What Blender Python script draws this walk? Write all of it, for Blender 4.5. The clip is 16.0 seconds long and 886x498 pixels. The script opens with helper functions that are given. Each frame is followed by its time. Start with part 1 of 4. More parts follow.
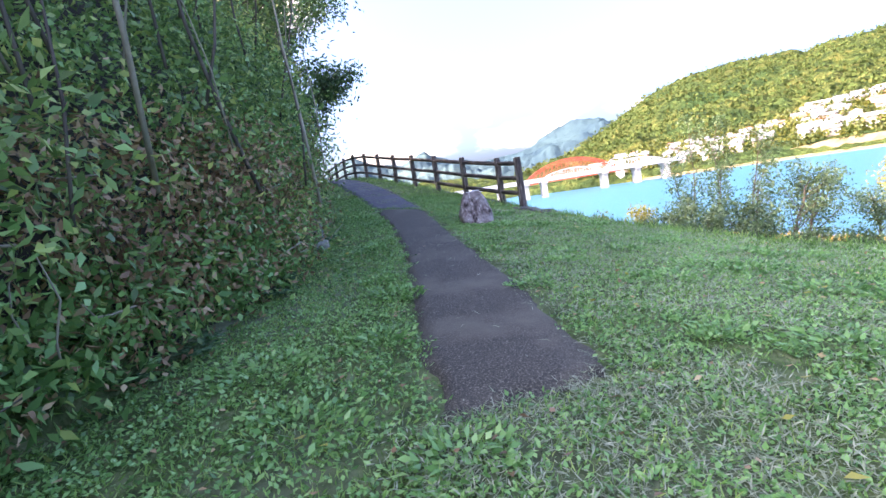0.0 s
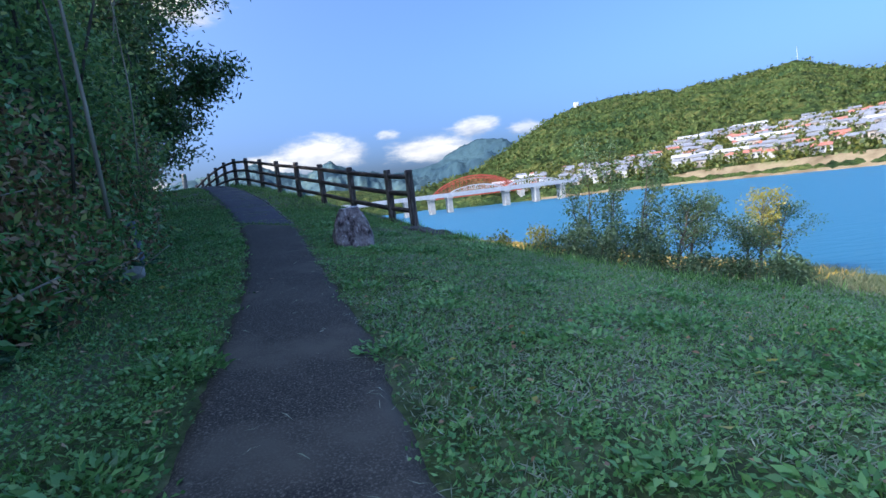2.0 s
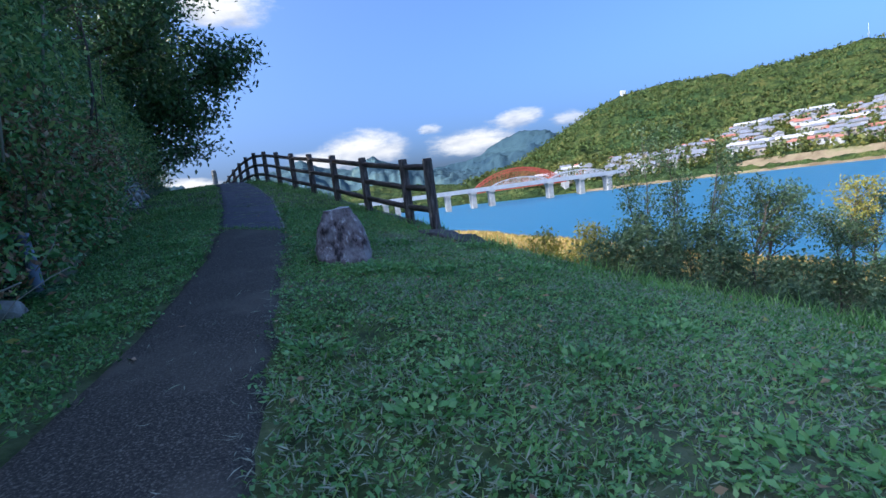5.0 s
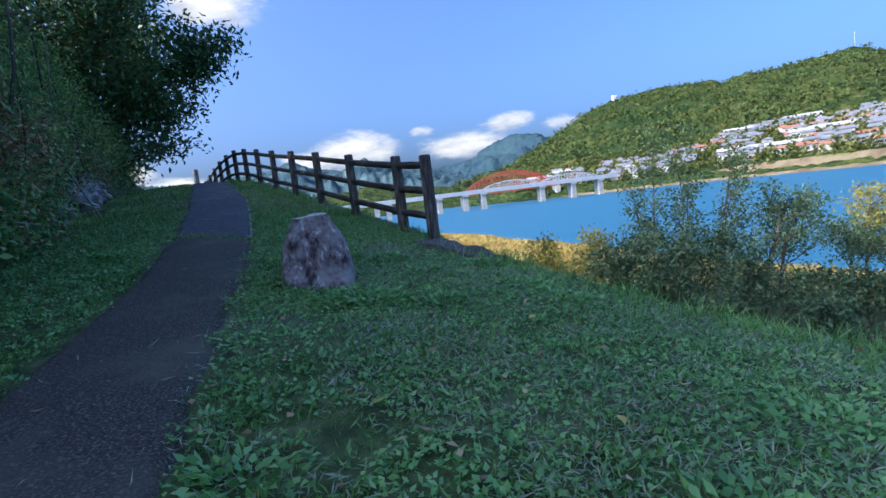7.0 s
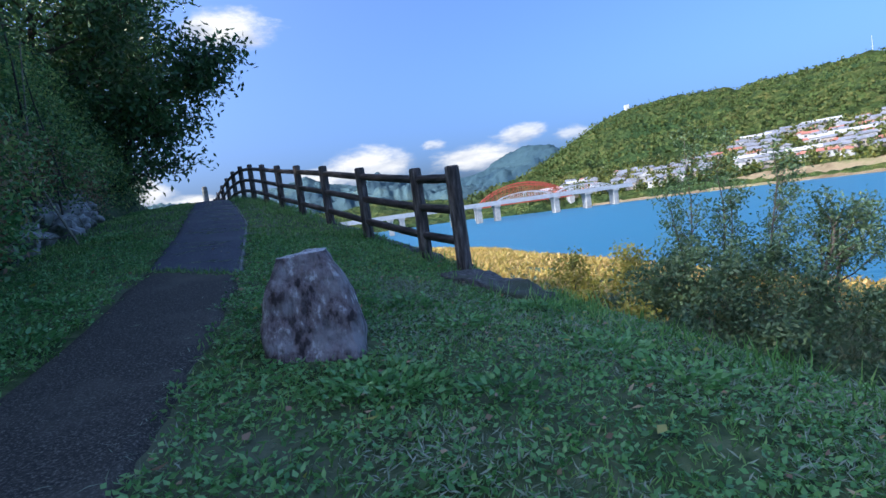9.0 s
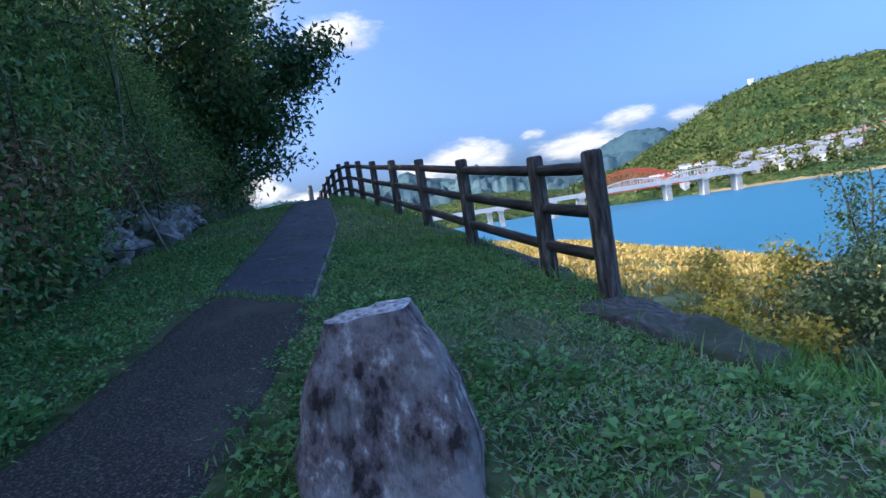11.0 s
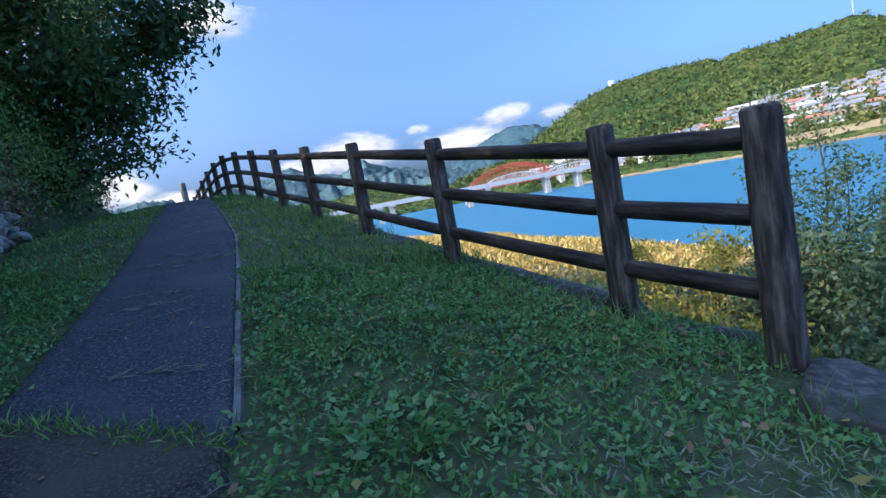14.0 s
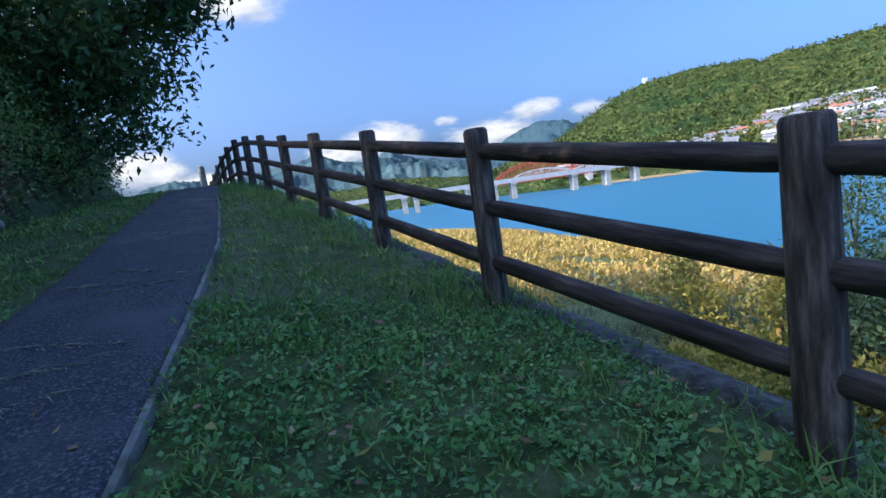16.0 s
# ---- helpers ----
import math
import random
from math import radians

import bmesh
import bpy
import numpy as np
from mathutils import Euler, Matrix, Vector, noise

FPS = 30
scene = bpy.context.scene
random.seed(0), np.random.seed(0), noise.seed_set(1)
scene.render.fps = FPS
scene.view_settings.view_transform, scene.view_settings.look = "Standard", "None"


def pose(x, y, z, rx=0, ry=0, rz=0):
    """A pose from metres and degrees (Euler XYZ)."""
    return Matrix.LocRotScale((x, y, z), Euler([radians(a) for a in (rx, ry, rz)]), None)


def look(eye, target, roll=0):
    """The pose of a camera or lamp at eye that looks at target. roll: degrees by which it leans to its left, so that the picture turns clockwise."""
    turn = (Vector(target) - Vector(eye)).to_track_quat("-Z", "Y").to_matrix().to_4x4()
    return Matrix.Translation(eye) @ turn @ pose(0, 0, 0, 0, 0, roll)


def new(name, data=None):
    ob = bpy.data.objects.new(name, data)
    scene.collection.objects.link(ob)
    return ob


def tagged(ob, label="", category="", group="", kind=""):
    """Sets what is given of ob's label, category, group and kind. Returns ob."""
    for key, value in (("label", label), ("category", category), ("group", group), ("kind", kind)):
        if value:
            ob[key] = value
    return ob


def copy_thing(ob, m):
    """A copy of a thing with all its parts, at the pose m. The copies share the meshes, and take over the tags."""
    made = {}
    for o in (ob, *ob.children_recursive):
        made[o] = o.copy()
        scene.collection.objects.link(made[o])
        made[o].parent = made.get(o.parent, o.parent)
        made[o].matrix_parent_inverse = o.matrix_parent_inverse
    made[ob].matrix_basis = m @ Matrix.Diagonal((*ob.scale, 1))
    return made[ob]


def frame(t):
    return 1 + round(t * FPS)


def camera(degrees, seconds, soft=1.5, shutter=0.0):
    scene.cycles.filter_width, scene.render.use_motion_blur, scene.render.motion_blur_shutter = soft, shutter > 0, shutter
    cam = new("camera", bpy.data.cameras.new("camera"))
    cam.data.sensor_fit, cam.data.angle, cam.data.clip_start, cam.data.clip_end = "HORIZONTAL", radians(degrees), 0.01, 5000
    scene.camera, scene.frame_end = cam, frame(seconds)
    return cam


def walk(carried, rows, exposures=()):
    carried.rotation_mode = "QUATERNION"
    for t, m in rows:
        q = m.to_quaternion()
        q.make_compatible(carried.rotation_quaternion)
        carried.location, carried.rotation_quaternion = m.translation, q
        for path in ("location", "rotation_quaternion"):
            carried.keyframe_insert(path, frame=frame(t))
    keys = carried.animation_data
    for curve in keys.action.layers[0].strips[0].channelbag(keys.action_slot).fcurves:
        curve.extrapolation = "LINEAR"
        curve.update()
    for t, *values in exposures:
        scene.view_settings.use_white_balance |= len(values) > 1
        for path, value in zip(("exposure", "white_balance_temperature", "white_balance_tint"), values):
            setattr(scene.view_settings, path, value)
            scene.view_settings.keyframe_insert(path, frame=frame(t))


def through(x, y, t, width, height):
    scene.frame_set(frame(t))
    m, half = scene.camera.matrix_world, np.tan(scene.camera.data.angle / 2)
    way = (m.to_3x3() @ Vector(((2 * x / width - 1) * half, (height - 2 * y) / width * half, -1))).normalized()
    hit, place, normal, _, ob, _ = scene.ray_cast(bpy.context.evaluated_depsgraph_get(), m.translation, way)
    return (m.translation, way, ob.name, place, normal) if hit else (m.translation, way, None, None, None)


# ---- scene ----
# ---------------------------------------------------------------- camera
cam = camera(84.4, 16.0)
PATH = [
    (0, (0.278, 0.185, 1.515), (0.066, 2.165, 1.321), -9.1),
    (0.5, (0.299, 0.628, 1.551), (0.235, 2.617, 1.356), -8.6),
    (1, (0.484, 1.036, 1.557), (0.513, 3.027, 1.364), -8.0),
    (1.5, (0.595, 1.420, 1.554), (0.720, 3.407, 1.366), -7.1),
    (2, (0.734, 1.776, 1.539), (0.908, 3.759, 1.343), -6.9),
    (2.5, (0.956, 2.119, 1.538), (1.136, 4.100, 1.333), -6.9),
    (3, (1.059, 2.518, 1.529), (1.193, 4.503, 1.333), -7.1),
    (3.5, (1.212, 2.894, 1.537), (1.262, 4.884, 1.347), -7.2),
    (3.7, (1.252, 3.032, 1.553), (1.265, 5.023, 1.368), -7.2),
    (5.8, (1.180, 4.622, 1.550), (1.179, 6.612, 1.343), -7.6),
    (6, (1.179, 4.746, 1.537), (1.196, 6.735, 1.331), -7.5),
    (6.5, (1.200, 5.085, 1.594), (1.236, 7.075, 1.393), -7.2),
    (7, (1.099, 5.422, 1.599), (1.137, 7.413, 1.404), -7.0),
    (7.5, (1.030, 5.756, 1.615), (1.070, 7.748, 1.435), -6.9),
    (8, (1.020, 6.112, 1.686), (1.063, 8.105, 1.526), -7.2),
    (8.2, (0.984, 6.250, 1.692), (1.037, 8.243, 1.539), -7.3),
    (10.3, (0.895, 7.906, 1.847), (0.620, 9.884, 1.734), -8.8),
    (10.5, (0.871, 8.075, 1.860), (0.552, 10.046, 1.747), -8.7),
    (11, (0.656, 8.371, 1.900), (0.244, 10.325, 1.790), -9.0),
    (11.5, (0.400, 8.679, 1.938), (-0.069, 10.621, 1.838), -9.1),
    (12, (0.225, 9.050, 2.010), (-0.261, 10.987, 1.918), -9.0),
    (12.5, (-0.067, 9.376, 2.033), (-0.506, 11.324, 1.937), -9.4),
    (13, (-0.255, 9.702, 2.061), (-0.589, 11.670, 1.939), -10.1),
    (13.5, (-0.372, 10.041, 2.125), (-0.540, 12.027, 1.966), -10.7),
    (14, (-0.479, 10.403, 2.146), (-0.458, 12.392, 1.941), -10.6),
    (14.5, (-0.493, 10.692, 2.200), (-0.328, 12.669, 1.947), -10.2),
    (15, (-0.446, 10.934, 2.225), (-0.237, 12.906, 1.967), -9.0),
    (15.5, (-0.470, 11.413, 2.289), (-0.363, 13.393, 2.028), -8.5),
    (16, (-0.544, 11.812, 2.315), (-0.616, 13.798, 2.093), -8.1),
]
EXPOSE = 1.82
walk(cam, [(t, look(eye, target, roll)) for t, eye, target, roll in PATH],
     exposures=[(t, e + EXPOSE, k, 10 + 14 * max(0, 1 - t)) for t, e, k in ((0.0, 1.6, 8200), (0.5, 1.35, 7800), (1.0, 0.85, 7000), (1.5, 0.4, 6400), (2.0, 0.1, 6100), (3.0, 0.0, 5950), (8.0, -0.02, 6000), (11.0, 0.1, 6100), (13.5, 0.17, 6150), (16.0, 0.0, 6100))])

# ---------------------------------------------------------------- sky and sun
SUN_AZ, SUN_EL = -112.0, 34.0      # degrees clockwise from +y, above the horizon
world = bpy.data.worlds.new("sky")
scene.world = world
world.use_nodes = True
wn = world.node_tree.nodes
sky = wn.new("ShaderNodeTexSky")
sky.sky_type, sky.sun_disc = 'NISHITA', False
sky.sun_elevation, sky.sun_rotation = radians(SUN_EL), radians(SUN_AZ)
sky.air_density, sky.dust_density, sky.ozone_density = 0.75, 9.0, 10.0
sky.altitude = 200
world.node_tree.links.new(sky.outputs[0], wn["Background"].inputs[0])
wn["Background"].inputs[1].default_value = 0.13
sun_data = bpy.data.lights.new("sun", 'SUN')
sun_data.energy, sun_data.angle, sun_data.color = 1.35, radians(0.5), (1.0, 0.84, 0.62)
sun = new("sun", sun_data)
sd = Vector((math.sin(radians(SUN_AZ)) * math.cos(radians(SUN_EL)), math.cos(radians(SUN_AZ)) * math.cos(radians(SUN_EL)), math.sin(radians(SUN_EL))))
sun.matrix_world = look(sd * 50, (0, 0, 0))

rng = np.random.default_rng(7)

# ---------------------------------------------------------------- materials
def nodes_of(m):
    m.use_nodes = True
    return m.node_tree.nodes, m.node_tree.links, m.node_tree.nodes["Principled BSDF"]


def noisy(name, stops, scale=8.0, detail=6.0, rough=0.85, bump=0.3, bump_scale=None, bump_dist=0.02, metal=0.0, stretch=(1, 1, 1), patch=None, patch_scale=0.7, spec=0.3):
    """A surface whose colour wanders through stops with the grain, with broad patches of another colour, and relief."""
    m = bpy.data.materials.new(name)
    n, l, p = nodes_of(m)
    tc = n.new("ShaderNodeTexCoord")
    mp = n.new("ShaderNodeMapping")
    mp.inputs["Scale"].default_value = stretch
    l.new(tc.outputs["Object"], mp.inputs[0])
    a = n.new("ShaderNodeTexNoise")
    a.inputs["Scale"].default_value, a.inputs["Detail"].default_value, a.inputs["Roughness"].default_value = scale, detail, 0.65
    l.new(mp.outputs[0], a.inputs["Vector"])
    r = n.new("ShaderNodeValToRGB")
    e = r.color_ramp.elements
    for i, (pos, col) in enumerate(stops):
        el = e[i] if i < 2 else e.new(pos)
        el.position, el.color = pos, (*col, 1)
    l.new(a.outputs[0], r.inputs[0])
    out = r.outputs[0]
    if patch:
        b = n.new("ShaderNodeTexNoise")
        b.inputs["Scale"].default_value, b.inputs["Detail"].default_value = patch_scale, 5
        l.new(tc.outputs["Object"], b.inputs["Vector"])
        rb = n.new("ShaderNodeMapRange")
        rb.inputs[1].default_value, rb.inputs[2].default_value = 0.48, 0.66
        l.new(b.outputs[0], rb.inputs[0])
        mx = n.new("ShaderNodeMix")
        mx.data_type = 'RGBA'
        l.new(rb.outputs[0], mx.inputs[0])
        l.new(out, mx.inputs[6])
        mx.inputs[7].default_value = (*patch, 1)
        out = mx.outputs[2]
    l.new(out, p.inputs["Base Color"])
    p.inputs["Roughness"].default_value, p.inputs["Metallic"].default_value = rough, metal
    p.inputs["Specular IOR Level"].default_value = spec
    if bump:
        c = n.new("ShaderNodeTexNoise")
        c.inputs["Scale"].default_value, c.inputs["Detail"].default_value = bump_scale or scale * 2, 8
        l.new(mp.outputs[0], c.inputs["Vector"])
        bp = n.new("ShaderNodeBump")
        bp.inputs["Strength"].default_value, bp.inputs["Distance"].default_value = bump, bump_dist
        l.new(c.outputs[0], bp.inputs["Height"])
        l.new(bp.outputs[0], p.inputs["Normal"])
    return m


def leafy(name, cols, rough=0.5, through=0.25, spec=0.35, drift=0.35):
    """Leaves: each takes its own colour, clumps drift between hues, and some light passes through the blade."""
    m = bpy.data.materials.new(name)
    n, l, p = nodes_of(m)
    g = n.new("ShaderNodeNewGeometry")
    tc = n.new("ShaderNodeTexCoord")
    a = n.new("ShaderNodeTexNoise")
    a.inputs["Scale"].default_value, a.inputs["Detail"].default_value = drift, 4
    l.new(tc.outputs["Object"], a.inputs["Vector"])
    add = n.new("ShaderNodeMath")
    add.operation = 'MULTIPLY_ADD'
    l.new(a.outputs[0], add.inputs[0])
    add.inputs[1].default_value = 1.2
    sub = n.new("ShaderNodeMath")
    sub.operation = 'MULTIPLY_ADD'
    l.new(g.outputs["Random Per Island"], sub.inputs[0])
    sub.inputs[1].default_value, sub.inputs[2].default_value = 0.8, -0.5
    l.new(sub.outputs[0], add.inputs[2])
    r = n.new("ShaderNodeValToRGB")
    e = r.color_ramp.elements
    for i, c in enumerate(cols):
        pos = i / (len(cols) - 1)
        el = e[i] if i < 2 else e.new(pos)
        el.position, el.color = pos, (*c, 1)
    l.new(add.outputs[0], r.inputs[0])
    l.new(r.outputs[0], p.inputs["Base Color"])
    p.inputs["Roughness"].default_value = rough
    p.inputs["Specular IOR Level"].default_value = spec
    t = n.new("ShaderNodeBsdfTranslucent")
    l.new(r.outputs[0], t.inputs[0])
    mx = n.new("ShaderNodeMixShader")
    mx.inputs[0].default_value = through
    l.new(p.outputs[0], mx.inputs[1])
    l.new(t.outputs[0], mx.inputs[2])
    l.new(mx.outputs[0], n["Material Output"].inputs[0])
    return m


M_GROUND = noisy("turf", [(0.34, (0.030, 0.048, 0.016)), (0.5, (0.075, 0.115, 0.036)), (0.68, (0.17, 0.19, 0.09))], scale=5, bump=0.7, bump_scale=30, bump_dist=0.03, patch=(0.13, 0.15, 0.085), patch_scale=0.55)
M_PATH_OLD = noisy("old_asphalt", [(0.36, (0.026, 0.024, 0.021)), (0.52, (0.060, 0.054, 0.043)), (0.66, (0.22, 0.20, 0.155))], scale=75, detail=12, bump=0.6, bump_scale=150, bump_dist=0.008, patch=(0.12, 0.108, 0.083), patch_scale=1.2)
M_PATH_NEW = noisy("blue_asphalt", [(0.36, (0.030, 0.034, 0.044)), (0.53, (0.070, 0.076, 0.094)), (0.66, (0.24, 0.24, 0.235))], scale=65, detail=12, bump=0.6, bump_scale=150, bump_dist=0.008, patch=(0.105, 0.11, 0.125), patch_scale=1.6)
M_KERB = noisy("weathered_concrete", [(0.3, (0.16, 0.16, 0.15)), (0.7, (0.34, 0.34, 0.32))], scale=9, bump=0.5, bump_scale=60, bump_dist=0.01, patch=(0.09, 0.10, 0.07), patch_scale=2.5)
M_APRON = noisy("dark_concrete", [(0.36, (0.05, 0.046, 0.042)), (0.52, (0.11, 0.104, 0.096)), (0.66, (0.20, 0.19, 0.175))], scale=16, bump=0.6, bump_scale=50, bump_dist=0.015, patch=(0.06, 0.075, 0.035), patch_scale=1.6)
M_POST = noisy("log_brown", [(0.36, (0.039, 0.031, 0.028)), (0.52, (0.119, 0.095, 0.084)), (0.7, (0.308, 0.266, 0.238))], scale=22, stretch=(1, 1, 0.14), rough=0.8, bump=1.0, bump_scale=34, bump_dist=0.02)
M_RAIL = noisy("rail_brown", [(0.36, (0.026, 0.021, 0.019)), (0.55, (0.072, 0.058, 0.053)), (0.75, (0.182, 0.156, 0.143))], scale=20, stretch=(0.14, 1, 1), rough=0.75, bump=1.0, bump_scale=30, bump_dist=0.015)
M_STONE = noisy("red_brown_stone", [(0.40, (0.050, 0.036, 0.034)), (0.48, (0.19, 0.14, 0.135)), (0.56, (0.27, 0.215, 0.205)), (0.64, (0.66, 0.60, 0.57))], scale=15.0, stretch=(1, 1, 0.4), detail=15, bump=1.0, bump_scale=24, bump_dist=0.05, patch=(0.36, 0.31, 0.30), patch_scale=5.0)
M_STONETOP = noisy("pale_stone_top", [(0.38, (0.22, 0.20, 0.20)), (0.47, (0.46, 0.44, 0.43)), (0.58, (0.74, 0.72, 0.70))], scale=26, detail=12, bump=0.9, bump_scale=40, bump_dist=0.015)
M_ROCK = noisy("grey_rock", [(0.34, (0.163, 0.150, 0.138)), (0.5, (0.400, 0.375, 0.344)), (0.66, (0.650, 0.625, 0.575))], scale=3.5, detail=10, bump=0.8, bump_scale=8, bump_dist=0.05, patch=(0.08, 0.09, 0.05), patch_scale=1.8)
M_BARK = noisy("bark", [(0.3, (0.045, 0.036, 0.028)), (0.7, (0.15, 0.125, 0.10))], scale=9, stretch=(1, 1, 0.2), bump=0.8, bump_scale=20)
M_CANE = noisy("pale_cane", [(0.3, (0.20, 0.17, 0.12)), (0.7, (0.38, 0.34, 0.26))], scale=12, stretch=(1, 1, 0.2), bump=0.3)
M_SOIL = noisy("bank_soil", [(0.3, (0.020, 0.018, 0.013)), (0.6, (0.055, 0.045, 0.033)), (0.8, (0.10, 0.085, 0.062))], scale=3, bump=0.8, bump_scale=9, bump_dist=0.06)
M_PIPE = noisy("blue_grey_paint", [(0.3, (0.16, 0.20, 0.27)), (0.7, (0.24, 0.29, 0.36))], scale=14, rough=0.45, bump=0.1, patch=(0.12, 0.11, 0.10), patch_scale=6)
M_TAG = noisy("chalky_white", [(0.3, (0.5, 0.5, 0.47)), (0.7, (0.7, 0.7, 0.66))], scale=20, bump=0.1)
M_FOREST = noisy("forest_hill", [(0.34, (0.018, 0.034, 0.013)), (0.5, (0.048, 0.070, 0.020)), (0.66, (0.115, 0.115, 0.033))], scale=0.075, detail=14, rough=0.95, bump=1.0, bump_scale=0.16, bump_dist=10, patch=(0.030, 0.058, 0.020), patch_scale=0.008, spec=0.05)
M_FARBANK = noisy("far_bank", [(0.35, (0.13, 0.095, 0.055)), (0.55, (0.24, 0.185, 0.11)), (0.7, (0.12, 0.14, 0.05))], scale=0.06, detail=9, rough=0.95, bump=0.5, bump_scale=0.3, bump_dist=1.5, spec=0.05)
# blue of the distance haze is painted into both ridge base colours
M_HAZED_HILL = noisy("hazed_wooded_ridge", [(0.35, (0.042, 0.073, 0.090)), (0.6, (0.065, 0.107, 0.113)), (0.75, (0.107, 0.143, 0.113))], scale=0.012, detail=12, rough=1.0, bump=1.0, bump_scale=0.02, bump_dist=14, spec=0.0)
M_HAZED_PEAK = noisy("hazed_peak_woods", [(0.35, (0.030, 0.058, 0.078)), (0.7, (0.054, 0.094, 0.102))], scale=0.008, detail=12, rough=1.0, bump=1.0, bump_scale=0.012, bump_dist=20, spec=0.0)
M_STEEL = noisy("grey_girder_paint", [(0.3, (0.336, 0.352, 0.368)), (0.7, (0.464, 0.480, 0.496))], scale=0.5, rough=0.6, bump=0)
M_RED = noisy("red_girder_paint", [(0.3, (0.30, 0.045, 0.032)), (0.7, (0.42, 0.075, 0.05))], scale=0.5, rough=0.6, bump=0)
M_PIER = noisy("pier_concrete", [(0.3, (0.26, 0.255, 0.24)), (0.7, (0.44, 0.43, 0.40))], scale=0.6, rough=0.9, bump=0)
M_WALLW = noisy("house_render", [(0.3, (0.30, 0.29, 0.275)), (0.7, (0.46, 0.45, 0.43))], scale=0.8, bump=0)
M_WALLB = noisy("house_timber", [(0.3, (0.26, 0.22, 0.18)), (0.7, (0.40, 0.34, 0.28))], scale=0.8, bump=0)
M_ROOFG = noisy("grey_roof_tile", [(0.3, (0.12, 0.125, 0.14)), (0.7, (0.24, 0.245, 0.26))], scale=1.5, rough=0.6, bump=0)
M_ROOFR = noisy("red_roof_tile", [(0.3, (0.28, 0.10, 0.07)), (0.7, (0.42, 0.17, 0.12))], scale=1.5, rough=0.7, bump=0)
M_GLASS = noisy("dark_window", [(0.3, (0.03, 0.035, 0.04)), (0.7, (0.06, 0.07, 0.08))], scale=1, rough=0.15, bump=0)

M_GRASS = leafy("grass_blades", through=0.35, rough=0.4, spec=0.5, cols=[(0.057, 0.139, 0.029), (0.142, 0.300, 0.062), (0.270, 0.489, 0.129), (0.428, 0.546, 0.173)], drift=0.5)
M_DRYGRASS = leafy("dry_grass", [(0.20, 0.25, 0.15), (0.34, 0.38, 0.26), (0.47, 0.49, 0.37)], drift=0.8)
M_WEED = leafy("weed_leaves", through=0.3, rough=0.36, spec=0.55, cols=[(0.077, 0.196, 0.056), (0.173, 0.395, 0.112), (0.330, 0.550, 0.192)], drift=0.7)
M_IVY = leafy("bank_leaves", through=0.35, rough=0.38, spec=0.5, cols=[(0.063, 0.122, 0.046), (0.135, 0.255, 0.075), (0.258, 0.432, 0.126), (0.521, 0.550, 0.163)], drift=0.4)
M_FERN = leafy("fern_leaves", [(0.045, 0.112, 0.045), (0.090, 0.195, 0.090), (0.150, 0.270, 0.135)], drift=0.6)
M_TREE = leafy("tree_leaves", [(0.045, 0.095, 0.036), (0.090, 0.185, 0.066), (0.16, 0.28, 0.10)], drift=0.3, rough=0.4)
M_SHRUB = leafy("shrub_leaves", [(0.048, 0.090, 0.040), (0.088, 0.150, 0.066), (0.18, 0.235, 0.11)], drift=0.3)
M_YELLOW = leafy("yellow_leaves", [(0.200, 0.200, 0.034), (0.338, 0.312, 0.056), (0.425, 0.300, 0.079)], drift=0.25)
M_REED = leafy("riverside_weeds", [(0.303, 0.250, 0.050), (0.495, 0.350, 0.080), (0.550, 0.350, 0.130), (0.303, 0.300, 0.060)], drift=0.08)
M_DEAD = leafy("dead_leaves", [(0.182, 0.100, 0.055), (0.364, 0.218, 0.118), (0.546, 0.400, 0.218)], drift=1.0, through=0.1)
M_YLEAF = leafy("fallen_yellow_leaves", [(0.38, 0.34, 0.06), (0.45, 0.38, 0.10)], drift=1.0, through=0.15)


def water_material():
    m = bpy.data.materials.new("river_water")
    n, l, p = nodes_of(m)
    p.inputs["Base Color"].default_value = (0.028, 0.13, 0.21, 1)
    p.inputs["Roughness"].default_value = 0.4
    p.inputs["Specular IOR Level"].default_value = 0.2
    p.inputs["IOR"].default_value = 1.33
    tc = n.new("ShaderNodeTexCoord")
    mp = n.new("ShaderNodeMapping")
    mp.inputs["Scale"].default_value = (0.5, 1.6, 1)
    l.new(tc.outputs["Object"], mp.inputs[0])
    a = n.new("ShaderNodeTexNoise")
    a.inputs["Scale"].default_value, a.inputs["Detail"].default_value = 0.8, 6
    l.new(mp.outputs[0], a.inputs["Vector"])
    b = n.new("ShaderNodeBump")
    b.inputs["Strength"].default_value, b.inputs["Distance"].default_value = 0.5, 0.25
    l.new(a.outputs[0], b.inputs["Height"])
    l.new(b.outputs[0], p.inputs["Normal"])
    return m


M_WATER = water_material()


# ---------------------------------------------------------------- mesh helpers
def mesh_from(name, verts, faces, mat, smooth=False):
    me = bpy.data.meshes.new(name)
    me.from_pydata(verts, [], faces)
    me.materials.append(mat)
    if smooth:
        me.polygons.foreach_set("use_smooth", [True] * len(me.polygons))
    me.update()
    return me


def grid_mesh(name, P, mat, smooth=True):
    """A sheet from an array of rows x columns x 3."""
    r, c = P.shape[:2]
    i = np.arange(r * c).reshape(r, c)
    F = np.stack([i[:-1, :-1], i[:-1, 1:], i[1:, 1:], i[1:, :-1]], -1).reshape(-1, 4)
    return quads(name, P.reshape(-1, 3), F, mat, smooth)


